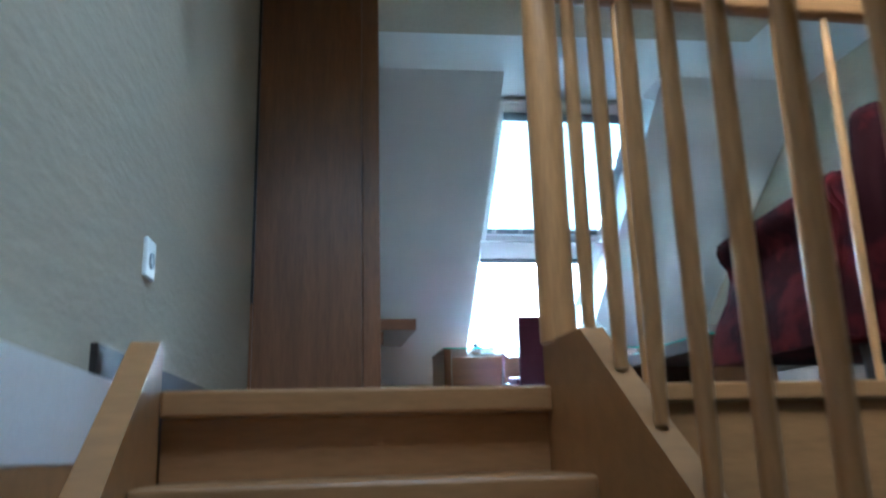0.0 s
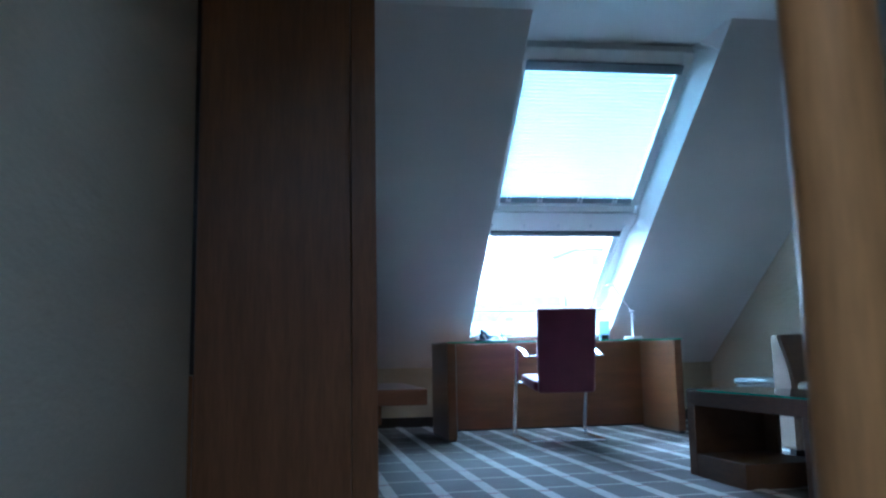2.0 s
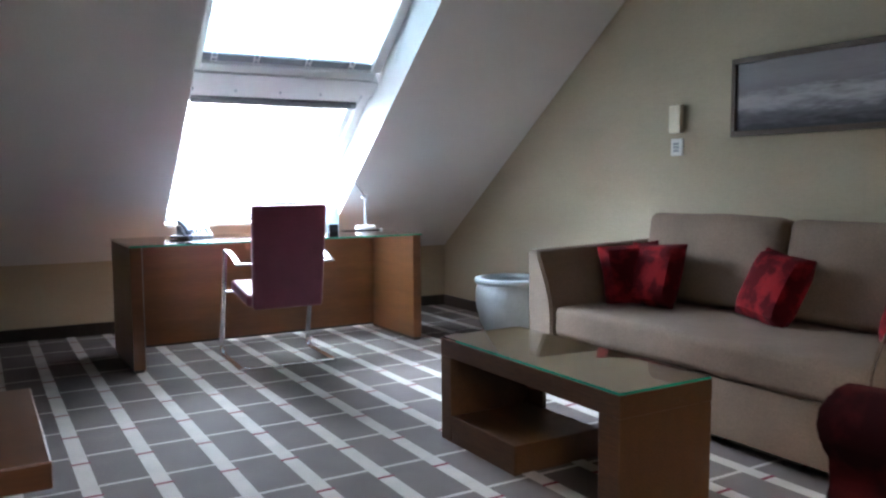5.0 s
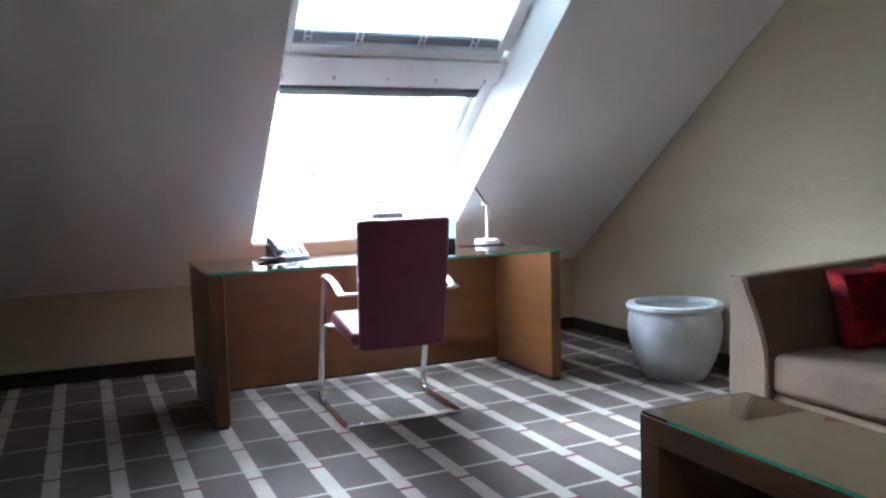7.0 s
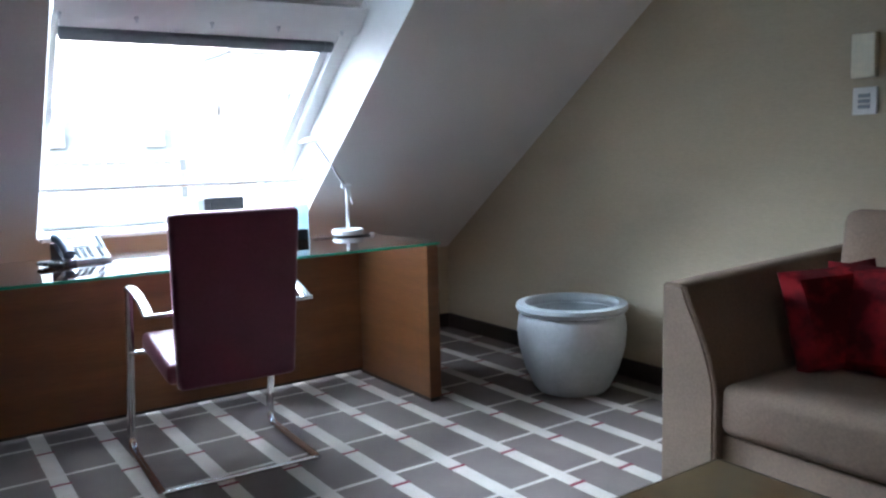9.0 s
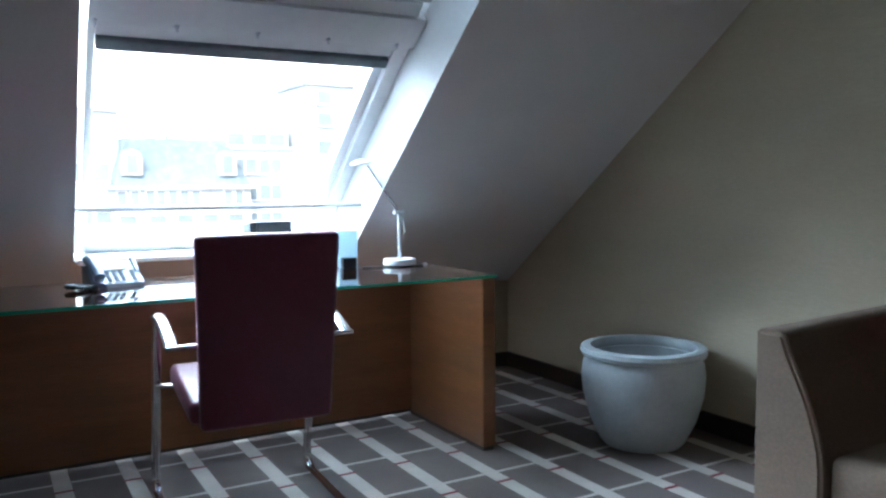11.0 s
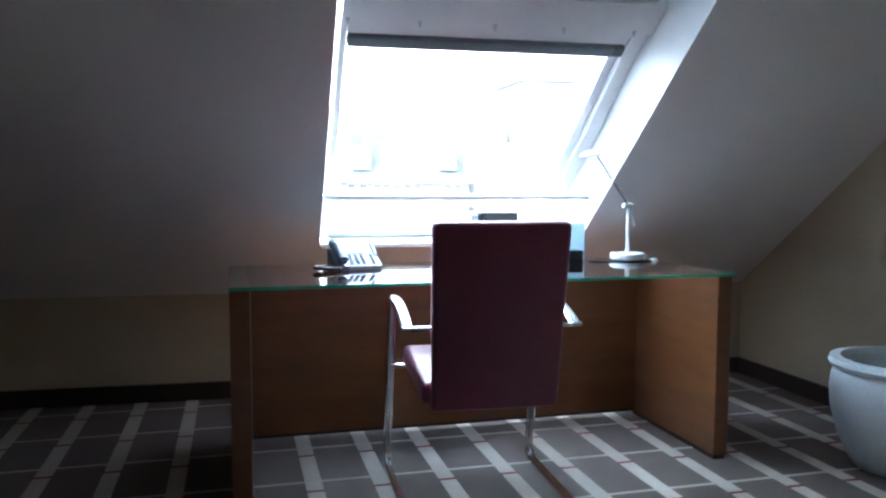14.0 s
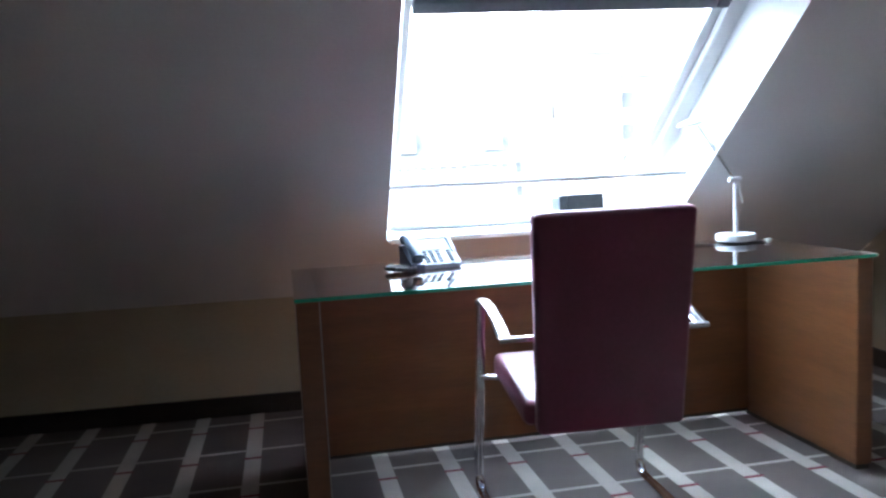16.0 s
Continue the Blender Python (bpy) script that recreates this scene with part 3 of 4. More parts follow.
rail = thing("banister", pose(0, 0, 0), "light beech banister with turned round balusters", "banister")
NX, NY = 0.083, NOSE
bm = bmesh.new()
lathe(bm, [(0, 0.10), (0.044, 0.10), (0.0445, 1.165), (0.040, 1.20), (0.024, 1.215), (0, 1.22)], 28, Matrix.Translation((NX, NY, 0)))
part("newel_post", bm, M_BEECH_V, rail, "thick round beech newel post", True)
bm = bmesh.new()
box(bm, NX + 0.02, VOID, NOSE + 0.02, NOSE + 0.075, 1.035, 1.11, 0.016, 3)
part("handrail", bm, M_BEECH, rail, "", True)
for i in range(13):
    bm = bmesh.new()
    turned(bm, 0.315 + 0.158 * i, NOSE + 0.048, 0.004, 1.035, 0.013)
    part("baluster", bm, M_BEECH_V, rail, "", True)
for i in range(13):
    y = 1.995 - 0.155 * i
    zb = min(0.104, G * (y - 1.8) - 0.024)
    bm = bmesh.new()
    turned(bm, NX + 0.003, y, zb, 1.19 + G * (y - NOSE), 0.0155)
    part("baluster", bm, M_BEECH_V, rail, "", True)
bm = bmesh.new()
prism(bm, [(NOSE - 0.03, 1.155), (NOSE - 0.03, 1.21), (0.1, 1.21 - G * (NOSE - 0.13)), (0.1, 1.155 - G * (NOSE - 0.13))], 'x', NX - 0.025, NX + 0.03)
part("handrail", bm, M_BEECH, rail)

# socket plate and small dark pointed fitting of unknown use on the stair wall
sock = thing("wall_socket", pose(left_x(2.455), 2.455, 0.352, 0, 0, -3), "white plastic socket plate on cream wall", "socket")
bm = bmesh.new()
box(bm, 0.0, 0.012, -0.042, 0.042, -0.05, 0.05, 0.004)
part("plate", bm, M_TRIM, sock)
bm = bmesh.new()
lathe(bm, [(0, 0), (0.021, 0), (0.021, 0.004), (0.019, 0.004), (0.017, 0.001), (0, 0.001)], 20, Matrix.Translation((0.012, 0, -0.005)) @ Matrix.Rotation(radians(90), 4, 'Y'))
part("socket_insert", bm, M_GREY, sock, "", True)


fit_ = thing("wall_lamp", pose(left_x(2.62), 2.62, 1.20, 0, 0, -3), "dark grey pointed wall fitting", "wall lamp")
bm = bmesh.new()
lathe(bm, [(0, 0.0), (0.012, 0.01), (0.030, 0.09), (0.044, 0.20), (0.050, 0.30), (0.047, 0.30), (0.028, 0.10), (0, 0.03)], 20, Matrix.Translation((0.075, 0, 0)))
part("shade", bm, M_DARKSTRIP, fit_, "dark grey metal cone", True)
bm = bmesh.new()
box(bm, 0.0, 0.018, -0.035, 0.035, 0.12, 0.24, 0.004)
rod(bm, (0.01, 0, 0.18), (0.05, 0, 0.18), 0.010)
part("bracket", bm, M_DARKSTRIP, fit_)


# ---------------------------------------------------------------- wardrobe and shelf
ward = thing("wardrobe", pose(0, 0, 0), "tall cherry veneer wardrobe with dark plinth", "wardrobe")
WY0, WY1, WX1 = 4.43, 5.05, -0.140
LX = left_x(WY1) + 0.004
bm = bmesh.new()
box(bm, -0.782, WX1 - 0.096, WY0 + 0.003, WY0 + 0.03, 0.09, SOFF - 0.005, 0.002)
part("side_panel", bm, M_CHERRY_UP, ward)
bm = bmesh.new()
box(bm, WX1 - 0.094, WX1, WY0, WY0 + 0.03, 0.09, SOFF - 0.005, 0.003)
part("corner_post", bm, M_CHERRY_UP, ward)
# shade of the gap beside the wall, drawn as a dark strip
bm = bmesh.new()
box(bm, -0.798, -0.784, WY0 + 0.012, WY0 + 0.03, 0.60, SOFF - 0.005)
part("shadow_strip", bm, M_SKIRT, ward, "dark recessed strip standing in for the shadow gap at the wall")
bm = bmesh.new()
box(bm, -0.798, -0.784, WY0, WY0 + 0.03, 0.09, 0.598)
part("filler_strip", bm, M_CHERRY_UP, ward)
bm = bmesh.new()
box(bm, LX, WX1 - 0.022, WY0 + 0.031, WY1, 0.09, SOFF - 0.005)
part("body", bm, M_CHERRY_UP, ward)
bm = bmesh.new()
box(bm, WX1 - 0.021, WX1, WY0 + 0.031, WY1 - 0.002, 0.095, SOFF - 0.01, 0.002)
door = part("door", bm, M_CHERRY_UP, ward)
bm = bmesh.new()
box(bm, LX, WX1 - 0.008, WY0 + 0.008, WY1 - 0.02, 0.0, 0.09)
part("plinth", bm, M_SKIRT, ward, "dark recessed plinth")

bench = thing("luggage_shelf", pose(0, 0, 0), "low thick cherry wood shelf fixed to wardrobe", "shelf")
bm = bmesh.new()
box(bm, WX1 + 0.002, 0.050, 4.48, 5.18, 0.47, 0.53, 0.004)
part("board", bm, M_CHERRY, bench)
bm = bmesh.new()
box(bm, WX1 + 0.002, WX1 + 0.022, 4.52, 5.02, 0.40, 0.469, 0.002)
part("bracket", bm, M_CHERRY, bench)


# ---------------------------------------------------------------- desk
desk = thing("desk", pose(0.688, 7.455, 0), "cherry veneer writing desk with green-edged glass top", "desk")
DW, DD = 1.923, 0.70
bm = bmesh.new()
box(bm, 0.004, 0.070, 0.012, DD, 0.020, 0.738, 0.002)
part("left_leg_panel", bm, M_CHERRY, desk)
bm = bmesh.new()
box(bm, DW - 0.066, DW - 0.004, 0.012, DD, 0.020, 0.738, 0.002)
part("right_leg_panel", bm, M_CHERRY, desk)
bm = bmesh.new()
box(bm, 0.071, DW - 0.067, DD - 0.045, DD - 0.02, 0.034, 0.738, 0.002)
part("back_panel", bm, M_CHERRY, desk)
for x0, x1, y0, y1, z0, z1 in ((0.010, 0.064, 0.02, DD - 0.01, 0.0, 0.0195), (DW - 0.060, DW - 0.010, 0.02, DD - 0.01, 0.0, 0.0195), (0.071, DW - 0.067, DD - 0.038, DD - 0.024, 0.019, 0.0335)):
    bm = bmesh.new()
    box(bm, x0, x1, y0, y1, z0, z1)
    part("plinth", bm, M_SKIRT, desk, "dark recessed plinth strip")
bm = bmesh.new()
box(bm, 0.0705, 0.0740, 0.009, 0.016, 0.020, 0.738)
part("edge_strip", bm, M_STEEL, desk, "thin steel strip along the panel edge")
bm = bmesh.new()
box(bm, 0.0, DW, 0.0, DD + 0.02, 0.7385, 0.7500)
top = part("glass_top", bm, M_TABLEGLASS, desk, "green-edged glass sheet", False)
bm = bmesh.new()
box(bm, 0.0, DW, -0.0025, -0.0002, 0.7387, 0.7497)
box(bm, DW + 0.0002, DW + 0.002, 0, DD, 0.7387, 0.7497)
part("glass_edge", bm, M_GLASS_EDGE, top)


# ---------------------------------------------------------------- cantilever chair
chair = thing("office_chair", pose(1.542, 7.43, 0, 0, 0, -3), "burgundy leather cantilever armchair with chrome frame", "chair")
HW = 0.286
for sx in (-1, 1):
    x = sx * HW
    bm = bmesh.new()
    pts = [(x, -0.26, 0.014)] + [(x, -0.20 + 0.05 * i, 0.014) for i in range(9)]
    for i in range(7):
        a = radians(15 * i)
        pts.append((x, 0.21 + 0.05 * math.sin(a), 0.064 - 0.05 * math.cos(a)))
    pts += [(x, 0.262 - 0.165 * i / 6, 0.10 + 0.575 * i / 6) for i in range(7)]
    sweep(bm, pts, 0.016, 0.011, 12)
    part("frame_side", bm, M_CHROME, chair, "", True)
    bm = bmesh.new()
    arm = [(x, 0.105, 0.672), (x, 0.096, 0.689), (x, 0.07, 0.697), (x, 0.02, 0.696), (x, -0.05, 0.688), (x, -0.12, 0.672), (x, -0.18, 0.652), (x, -0.228, 0.632)]
    sweep(bm, arm, 0.019, 0.006, 10)
    rod(bm, (x * 1.06, -0.234, 0.630), (x * 0.72, -0.236, 0.630), 0.0085)
    part("armrest", bm, M_CHROME, chair, "", True)
    bm = bmesh.new()
    rod(bm, (x, 0.165, 0.425), (x * 0.72, 0.12, 0.425), 0.009)
    part("seat_bracket", bm, M_CHROME, chair, "", True)
bm = bmesh.new()
rod(bm, (-HW, -0.255, 0.014), (HW, -0.255, 0.014), 0.008)
part("cross_bar", bm, M_CHROME, chair, "", True)
# seat and back, two upholstered slabs
bm = bmesh.new()
box(bm, -0.236, 0.236, -0.225, 0.20, -0.045, 0.030, 0.022, 4, pose(0, 0, 0.443, 6.5, 0, 0))
part("seat", bm, M_LEATHER, chair, "padded burgundy leather seat", True)
bm = bmesh.new()
vs = box(bm, -0.206, 0.206, -0.030, 0.026, 0.0, 0.62, 0.018, 4)
for v in bm.verts:
    f = v.co.z / 0.62
    v.co.x *= 1.02 + 0.07 * f
    v.co.y += 0.010 * math.sin(f * math.pi)
bmesh.ops.transform(bm, matrix=pose(0, -0.245, 0.365, 7.5, 0, 0), verts=bm.verts)
part("backrest", bm, M_LEATHER, chair, "tall padded burgundy leather back", True)


# ---------------------------------------------------------------- things on the desk
def telephone(m):
    t = thing("telephone", m, "pale grey desk telephone with slate-blue handset", "telephone")
    bm = bmesh.new()
    prism(bm, [(-0.095, 0.0), (-0.095, 0.016), (-0.088, 0.022), (0.058, 0.100), (0.080, 0.104), (0.090, 0.095), (0.090, 0.0)], 'x', -0.048, 0.115)
    part("base", bm, M_PHONE, t, "pale grey steep wedge body")
    k = 0.078 / 0.146

    def face(y):
        return 0.022 + (y + 0.088) * k
    bm = bmesh.new()
    prism(bm, [(0.0, face(0.0) + 0.0005), (0.0, face(0.0) + 0.007), (0.052, face(0.052) + 0.012), (0.056, face(0.056) + 0.0005)], 'x', -0.036, 0.064)
    part("display", bm, M_LAMP, t, "pale tilted display panel")
    bm = bmesh.new()
    prism(bm, [(-0.03, face(-0.03) + 0.0005), (-0.02, face(-0.02) + 0.012), (0.060, face(0.058) + 0.022), (0.075, face(0.06) + 0.010), (0.075, 0.095)], 'x', 0.100, 0.1155)
    part("side_fin", bm, M_GREY, t, "raised grey side edge")
    for kx in (-0.028, 0.002, 0.032, 0.080):
        for j in range(5):
            y = -0.078 + 0.0165 * j
            bm = bmesh.new()
            box(bm, -0.0105, 0.0105, -0.0052, 0.0052, 0.0005, 0.005, 0.0012, 1, pose(kx, y, face(y), 28, 0, 0))
            part("key", bm, M_KEY, t)
    bm = bmesh.new()
    pts = [(-0.080, -0.100 + 0.0205 * i, 0.050 + 0.072 * i / 9 + 0.016 * math.sin(math.pi * i / 9)) for i in range(10)]
    sweep(bm, pts, 0.026, 0.020, 12)
    box(bm, -0.102, -0.058, -0.108, -0.062, 0.030, 0.062, 0.012, 3)
    box(bm, -0.102, -0.058, 0.048, 0.094, 0.094, 0.132, 0.012, 3)
    part("handset", bm, M_HANDSET, t, "slate-blue curved handset", True)
    bm = bmesh.new()
    prism(bm, [(-0.092, 0.0), (-0.092, 0.020), (0.06, 0.092), (0.090, 0.092), (0.090, 0.0)], 'x', -0.108, -0.049)
    part("cradle", bm, M_HANDSET, t)
    bm = bmesh.new()
    ring = [(-0.09 - 0.062 * (1 - math.cos(i / 15 * 2 * math.pi)), -0.085 - 0.045 * math.sin(i / 15 * 2 * math.pi), 0.010 + 0.004 * (1 - math.cos(i / 15 * 2 * math.pi))) for i in range(16)]
    for p, q in zip(ring, ring[1:]):
        rod(bm, p, q, 0.010, 0.010, 8)
    part("cord", bm, M_BLACK, t, "curled black cord", True)
    return t


telephone(pose(1.183, 7.985, 0.7502, 0, 0, 8) @ Matrix.Scale(0.84, 4))

lamp = thing("desk_lamp", pose(2.462, 8.06, 0.7502), "slim white metal desk lamp with jointed arm", "lamp")
bm = bmesh.new()
lathe(bm, [(0, 0.004), (0.074, 0.004), (0.078, 0.007), (0.078, 0.029), (0.075, 0.032), (0.060, 0.032), (0.057, 0.024), (0, 0.024)], 32)
part("base", bm, M_LAMP, lamp, "round white weighted base", True)
bm = bmesh.new()
rod(bm, (0, 0, 0.024), (0, 0, 0.245), 0.0095, 0.008)
part("stem", bm, M_LAMP, lamp, "", True)
bm = bmesh.new()
rod(bm, (-0.028, 0, 0.250), (0.022, 0, 0.250), 0.011)
rod(bm, (0.012, 0, 0.235), (0.030, 0, 0.155), 0.006, 0.004)
part("joint", bm, M_LAMP, lamp, "", True)
bm = bmesh.new()
rod(bm, (-0.006, 0, 0.255), (-0.155, 0.01, 0.472), 0.005)
part("arm", bm, M_CHROME, lamp, "", True)
bm = bmesh.new()
lathe(bm, [(0, 0.022), (0.020, 0.020), (0.048, 0.006), (0.050, 0), (0.044, -0.004), (0, -0.004)], 24, Matrix.Translation((-0.19, 0.01, 0.476)) @ Matrix.Rotation(radians(-8), 4, 'Y'))
part("head", bm, M_LAMP, lamp, "flat round lamp head", True)
bm = bmesh.new()
lathe(bm, [(0, 0.0), (0.056, 0.0), (0.056, 0.0039), (0, 0.0039)], 24)
part("felt_foot", bm, M_BLACK, lamp)
bm = bmesh.new()
line = [(-0.215 + 0.0208 * i, -0.05 - 0.040 * math.sin(min(1.0, i / 9) * math.pi / 2) + 0.004 * math.sin(i * 1.3), 0.0035) for i in range(15)]
for p, q in zip(line, line[1:]):
    rod(bm, p, q, 0.0027, 0.0027, 8)
part("cable", bm, M_BLACK, lamp, "thin black cable lying on glass", True)
bm = bmesh.new()
box(bm, 0.074, 0.098, -0.097, -0.083, 0.0, 0.013, 0.003)
part("plug", bm, M_LAMP, lamp, "small white plug")

stand = thing("leaflet_holder", pose(2.205, 8.075, 0.7502, 0, 0, -6), "pale blue card in a black holder", "leaflet holder")
bm = bmesh.new()
box(bm, -0.046, 0.046, 0.0, 0.010, 0.0, 0.172, 0.002)
part("card", bm, M_CARD, stand, "upright pale blue card")
bm = bmesh.new()
box(bm, -0.040, 0.026, -0.045, -0.002, 0.0, 0.050, 0.003)
part("holder", bm, M_BLACK, stand)

books = thing("boxed_books", pose(1.96, 8.60, 0.8165, 0, 0, -4), "dark and grey printed boxes on white sill", "box")
for i, (a, b, h, mt) in enumerate(((-0.095, -0.058, 0.128, M_GREY), (-0.056, -0.024, 0.134, M_BOOK), (-0.022, 0.150, 0.136, M_BOOK))):
    bm = bmesh.new()
    box(bm, a, b, -0.03, 0.06, 0, h, 0.002)
    part("box", bm, mt, books)


# ---------------------------------------------------------------- planter
pot = thing("planter", pose(3.215, 7.225, 0), "pale grey glazed round planter, empty", "planter")
bm = bmesh.new()
lathe(bm, [(0, 0.0), (0.165, 0.0), (0.183, 0.02), (0.226, 0.11), (0.256, 0.22), (0.263, 0.30), (0.256, 0.355), (0.244, 0.383), (0.222, 0.383), (0.218, 0.38), (0.228, 0.31), (0.22, 0.20), (0.18, 0.08), (0, 0.06)], 48)
part("bowl", bm, M_POT, pot, "", True)
bm = bmesh.new()
lathe(bm, [(0.222, 0.3835), (0.244, 0.3835), (0.261, 0.389), (0.269, 0.405), (0.264, 0.423), (0.226, 0.427), (0.216, 0.412), (0.217, 0.392), (0.222, 0.3835)], 48)
part("rim", bm, M_POT, pot, "thick rounded rim", True)


# ---------------------------------------------------------------- sofa
def cushion(bm, sx, sy, sz, puff, m, n=10):
    """A stuffed cushion, fullest at its middle."""
    vs = []
    for side in (-1, 1):
        grid = []
        for i in range(n + 1):
            row = []
            for j in range(n + 1):
                a, b = 2 * i / n - 1, 2 * j / n - 1
                k = max(0.0, (1 - a ** 4) * (1 - b ** 4)) ** 0.5
                pinch = 1 - 0.06 * (1 - abs(a)) * (abs(b) ** 3) - 0.06 * (1 - abs(b)) * (abs(a) ** 3)
                row.append(bm.verts.new((a * sx / 2 * pinch, b * sy / 2 * pinch, side * (sz / 2 * (0.12 + 0.88 * k) + puff * k))))
            grid.append(row)
        for i in range(n):
            for j in range(n):
                bm.faces.new((grid[i][j], grid[i + 1][j], grid[i + 1][j + 1], grid[i][j + 1]))
        vs += [v for r in grid for v in r]
        if side == -1:
            low = grid
    ring_l = [low[i][0] for i in range(n + 1)] + [low[n][j] for j in range(1, n + 1)] + [low[i][n] for i in range(n - 1, -1, -1)] + [low[0][j] for j in range(n - 1, 0, -1)]
    ring_h = [grid[i][0] for i in range(n + 1)] + [grid[n][j] for j in range(1, n + 1)] + [grid[i][n] for i in range(n - 1, -1, -1)] + [grid[0][j] for j in range(n - 1, 0, -1)]
    for i in range(len(ring_l)):
        j = (i + 1) % len(ring_l)
        bm.faces.new((ring_l[i], ring_l[j], ring_h[j], ring_h[i]))
    bmesh.ops.recalc_face_normals(bm, faces=bm.faces)
    bmesh.ops.transform(bm, matrix=m, verts=vs)


def rumple(bm, amount, scale, cuts=10):
    """Cuts a padded block finely and gives its cloth shallow folds."""
    bmesh.ops.subdivide_edges(bm, edges=[e for e in bm.edges if e.calc_length() > 0.2], cuts=cuts, use_grid_fill=True)
    bm.normal_update()
    for v in bm.verts:
        v.co += v.normal * amount * noise.noise(v.co * scale)


sofa = thing("sofa", pose(0, 0, 0), "taupe velour two-seat sofa with square arms", "sofa")
SXF, SXB, SY0, SY1 = 2.51, 3.53, 3.98, 6.10
bm = bmesh.new()
box(bm, SXF + 0.03, SXB, SY0 + 0.204, SY1 - 0.204, 0.05, 0.30, 0.012)
part("base", bm, M_SOFA, sofa, "", True)
bm = bmesh.new()
box(bm, SXF + 0.01, SXB - 0.25, SY0 + 0.205, SY1 - 0.205, 0.302, 0.455, 0.035, 4)
rumple(bm, 0.007, 9.0, 16)
part("seat_cushion", bm, M_SOFA, sofa, "", True)
for yo, inward in ((SY0, 1), (SY1, -1)):
    prof = [(0.0, 0.05), (0.0, 0.728), (0.012, 0.738), (0.076, 0.738), (0.088, 0.728), (0.102, 0.69), (0.134, 0.63), (0.162, 0.57), (0.183, 0.51), (0.197, 0.46), (0.203, 0.40), (0.203, 0.05)]
    bm = bmesh.new()
    prism(bm, [(yo + inward * p, q) for p, q in prof], 'x', SXF, SXB)
    bmesh.ops.bevel(bm, geom=[e for e in bm.edges if abs(e.verts[0].co.x - e.verts[1].co.x) < 0.01 and e.verts[0].co.x < SXF + 0.01], offset=0.012, segments=3, affect='EDGES', clamp_overlap=True)
    for v in bm.verts:
        if v.co.z > 0.5:
            v.co.z += 0.03 * (v.co.x - SXF) / (SXB - SXF)
    arm = part("arm", bm, M_SOFA, sofa, "", True)
    bm = bmesh.new()
    sweep(bm, [(SXF - 0.002, yo + inward * (p + 0.004), q) for p, q in prof[3:]], 0.004, 0.004, 6)
    part("piping", bm, M_SOFA, arm, "", True)
bm = bmesh.new()
box(bm, SXB - 0.24, SXB, SY0 + 0.161, SY1 - 0.161, 0.302, 0.74, 0.03, 3)
part("back", bm, M_SOFA, sofa, "", True)
ym = (SY0 + SY1) / 2
for y0, y1 in ((SY0 + 0.17, ym - 0.005), (ym + 0.005, SY1 - 0.17)):
    bm = bmesh.new()
    box(bm, -0.085, 0.085, y0, y1, 0.0, 0.48, 0.05, 4, pose(3.24, 0, 0.45, 0, 9, 0))
    rumple(bm, 0.012, 5.0)
    part("back_cushion", bm, M_SOFA, sofa, "", True)
for x in (SXF + 0.08, SXB - 0.08):
    for y in (SY0 + 0.08, SY1 - 0.08):
        bm = bmesh.new()
        box(bm, x - 0.03, x + 0.03, y - 0.03, y + 0.03, 0, 0.05)
        part("foot", bm, M_SKIRT, sofa, "dark wooden block foot")

for (x, y, z, tilt, turn, roll, size) in ((2.985, 5.795, 0.604, 76, -26, 5, 0.34), (3.02, 5.685, 0.606, 70, -87, 2, 0.36), (3.10, 5.00, 0.610, 66, -106, -6, 0.35), (3.05, 4.30, 0.615, 68, -120, 4, 0.35)):
    bm = bmesh.new()
    cushion(bm, size, size, 0.09, 0.035, Matrix.Identity(4))
    ob = mesh_object("throw_pillow", bm, M_PILLOW, True)
    ob.matrix_world = pose(x, y, z, tilt, 0, turn) @ pose(0, 0, 0, 0, 0, roll)
    tagged(ob, "red flowered square throw pillow on taupe sofa", "pillow", "pillows on the sofa")


# ---------------------------------------------------------------- coffee table
ctab = thing("coffee_table", pose(1.640, 4.462, 0), "low dark wood coffee table with glass top", "table")
TW, TL = 0.42, 1.10
bm = bmesh.new()
box(bm, 0, TW, 0, TL, 0.365, 0.44, 0.002)
part("tabletop", bm, M_WENGE, ctab)
bm = bmesh.new()
box(bm, 0.001, TW - 0.001, 0.001, 0.10, 0, 0.364, 0.002)
part("leg_panel", bm, M_WENGE, ctab)
bm = bmesh.new()
box(bm, 0.001, TW - 0.001, TL - 0.08, TL - 0.001, 0, 0.364, 0.002)
part("leg_panel", bm, M_WENGE, ctab)
bm = bmesh.new()
box(bm, 0.002, TW - 0.002, 0.56, TL - 0.081, 0, 0.115, 0.002)
part("lower_shelf", bm, M_WENGE, ctab)
bm = bmesh.new()
box(bm, TW - 0.021, TW - 0.002, 0.90, TL - 0.081, 0.116, 0.364, 0.001)
part("back_panel", bm, M_WENGE, ctab)
# added tan sheet makes the top lighter than the table's sides
bm = bmesh.new()
box(bm, 0.005, TW - 0.005, 0.005, TL - 0.005, 0.4402, 0.4412)
part("top_veneer", bm, M_TABLETOP, ctab, "thin tan sheet under glass, lighter than the sides")
bm = bmesh.new()
box(bm, 0.004, TW - 0.004, 0.004, TL - 0.004, 0.4416, 0.4490)
gt = part("glass_top", bm, M_TABLEGLASS, ctab, "green-edged glass sheet")
bm = bmesh.new()
# green strip is cut short at the far end, where the edge is unlit
box(bm, 0.002, 0.0038, 0.004, TL - 0.12, 0.4407, 0.4483)
box(bm, 0.004, TW - 0.004, 0.002, 0.0038, 0.4407, 0.4483)
part("glass_edge", bm, M_GLASS_EDGE, gt)


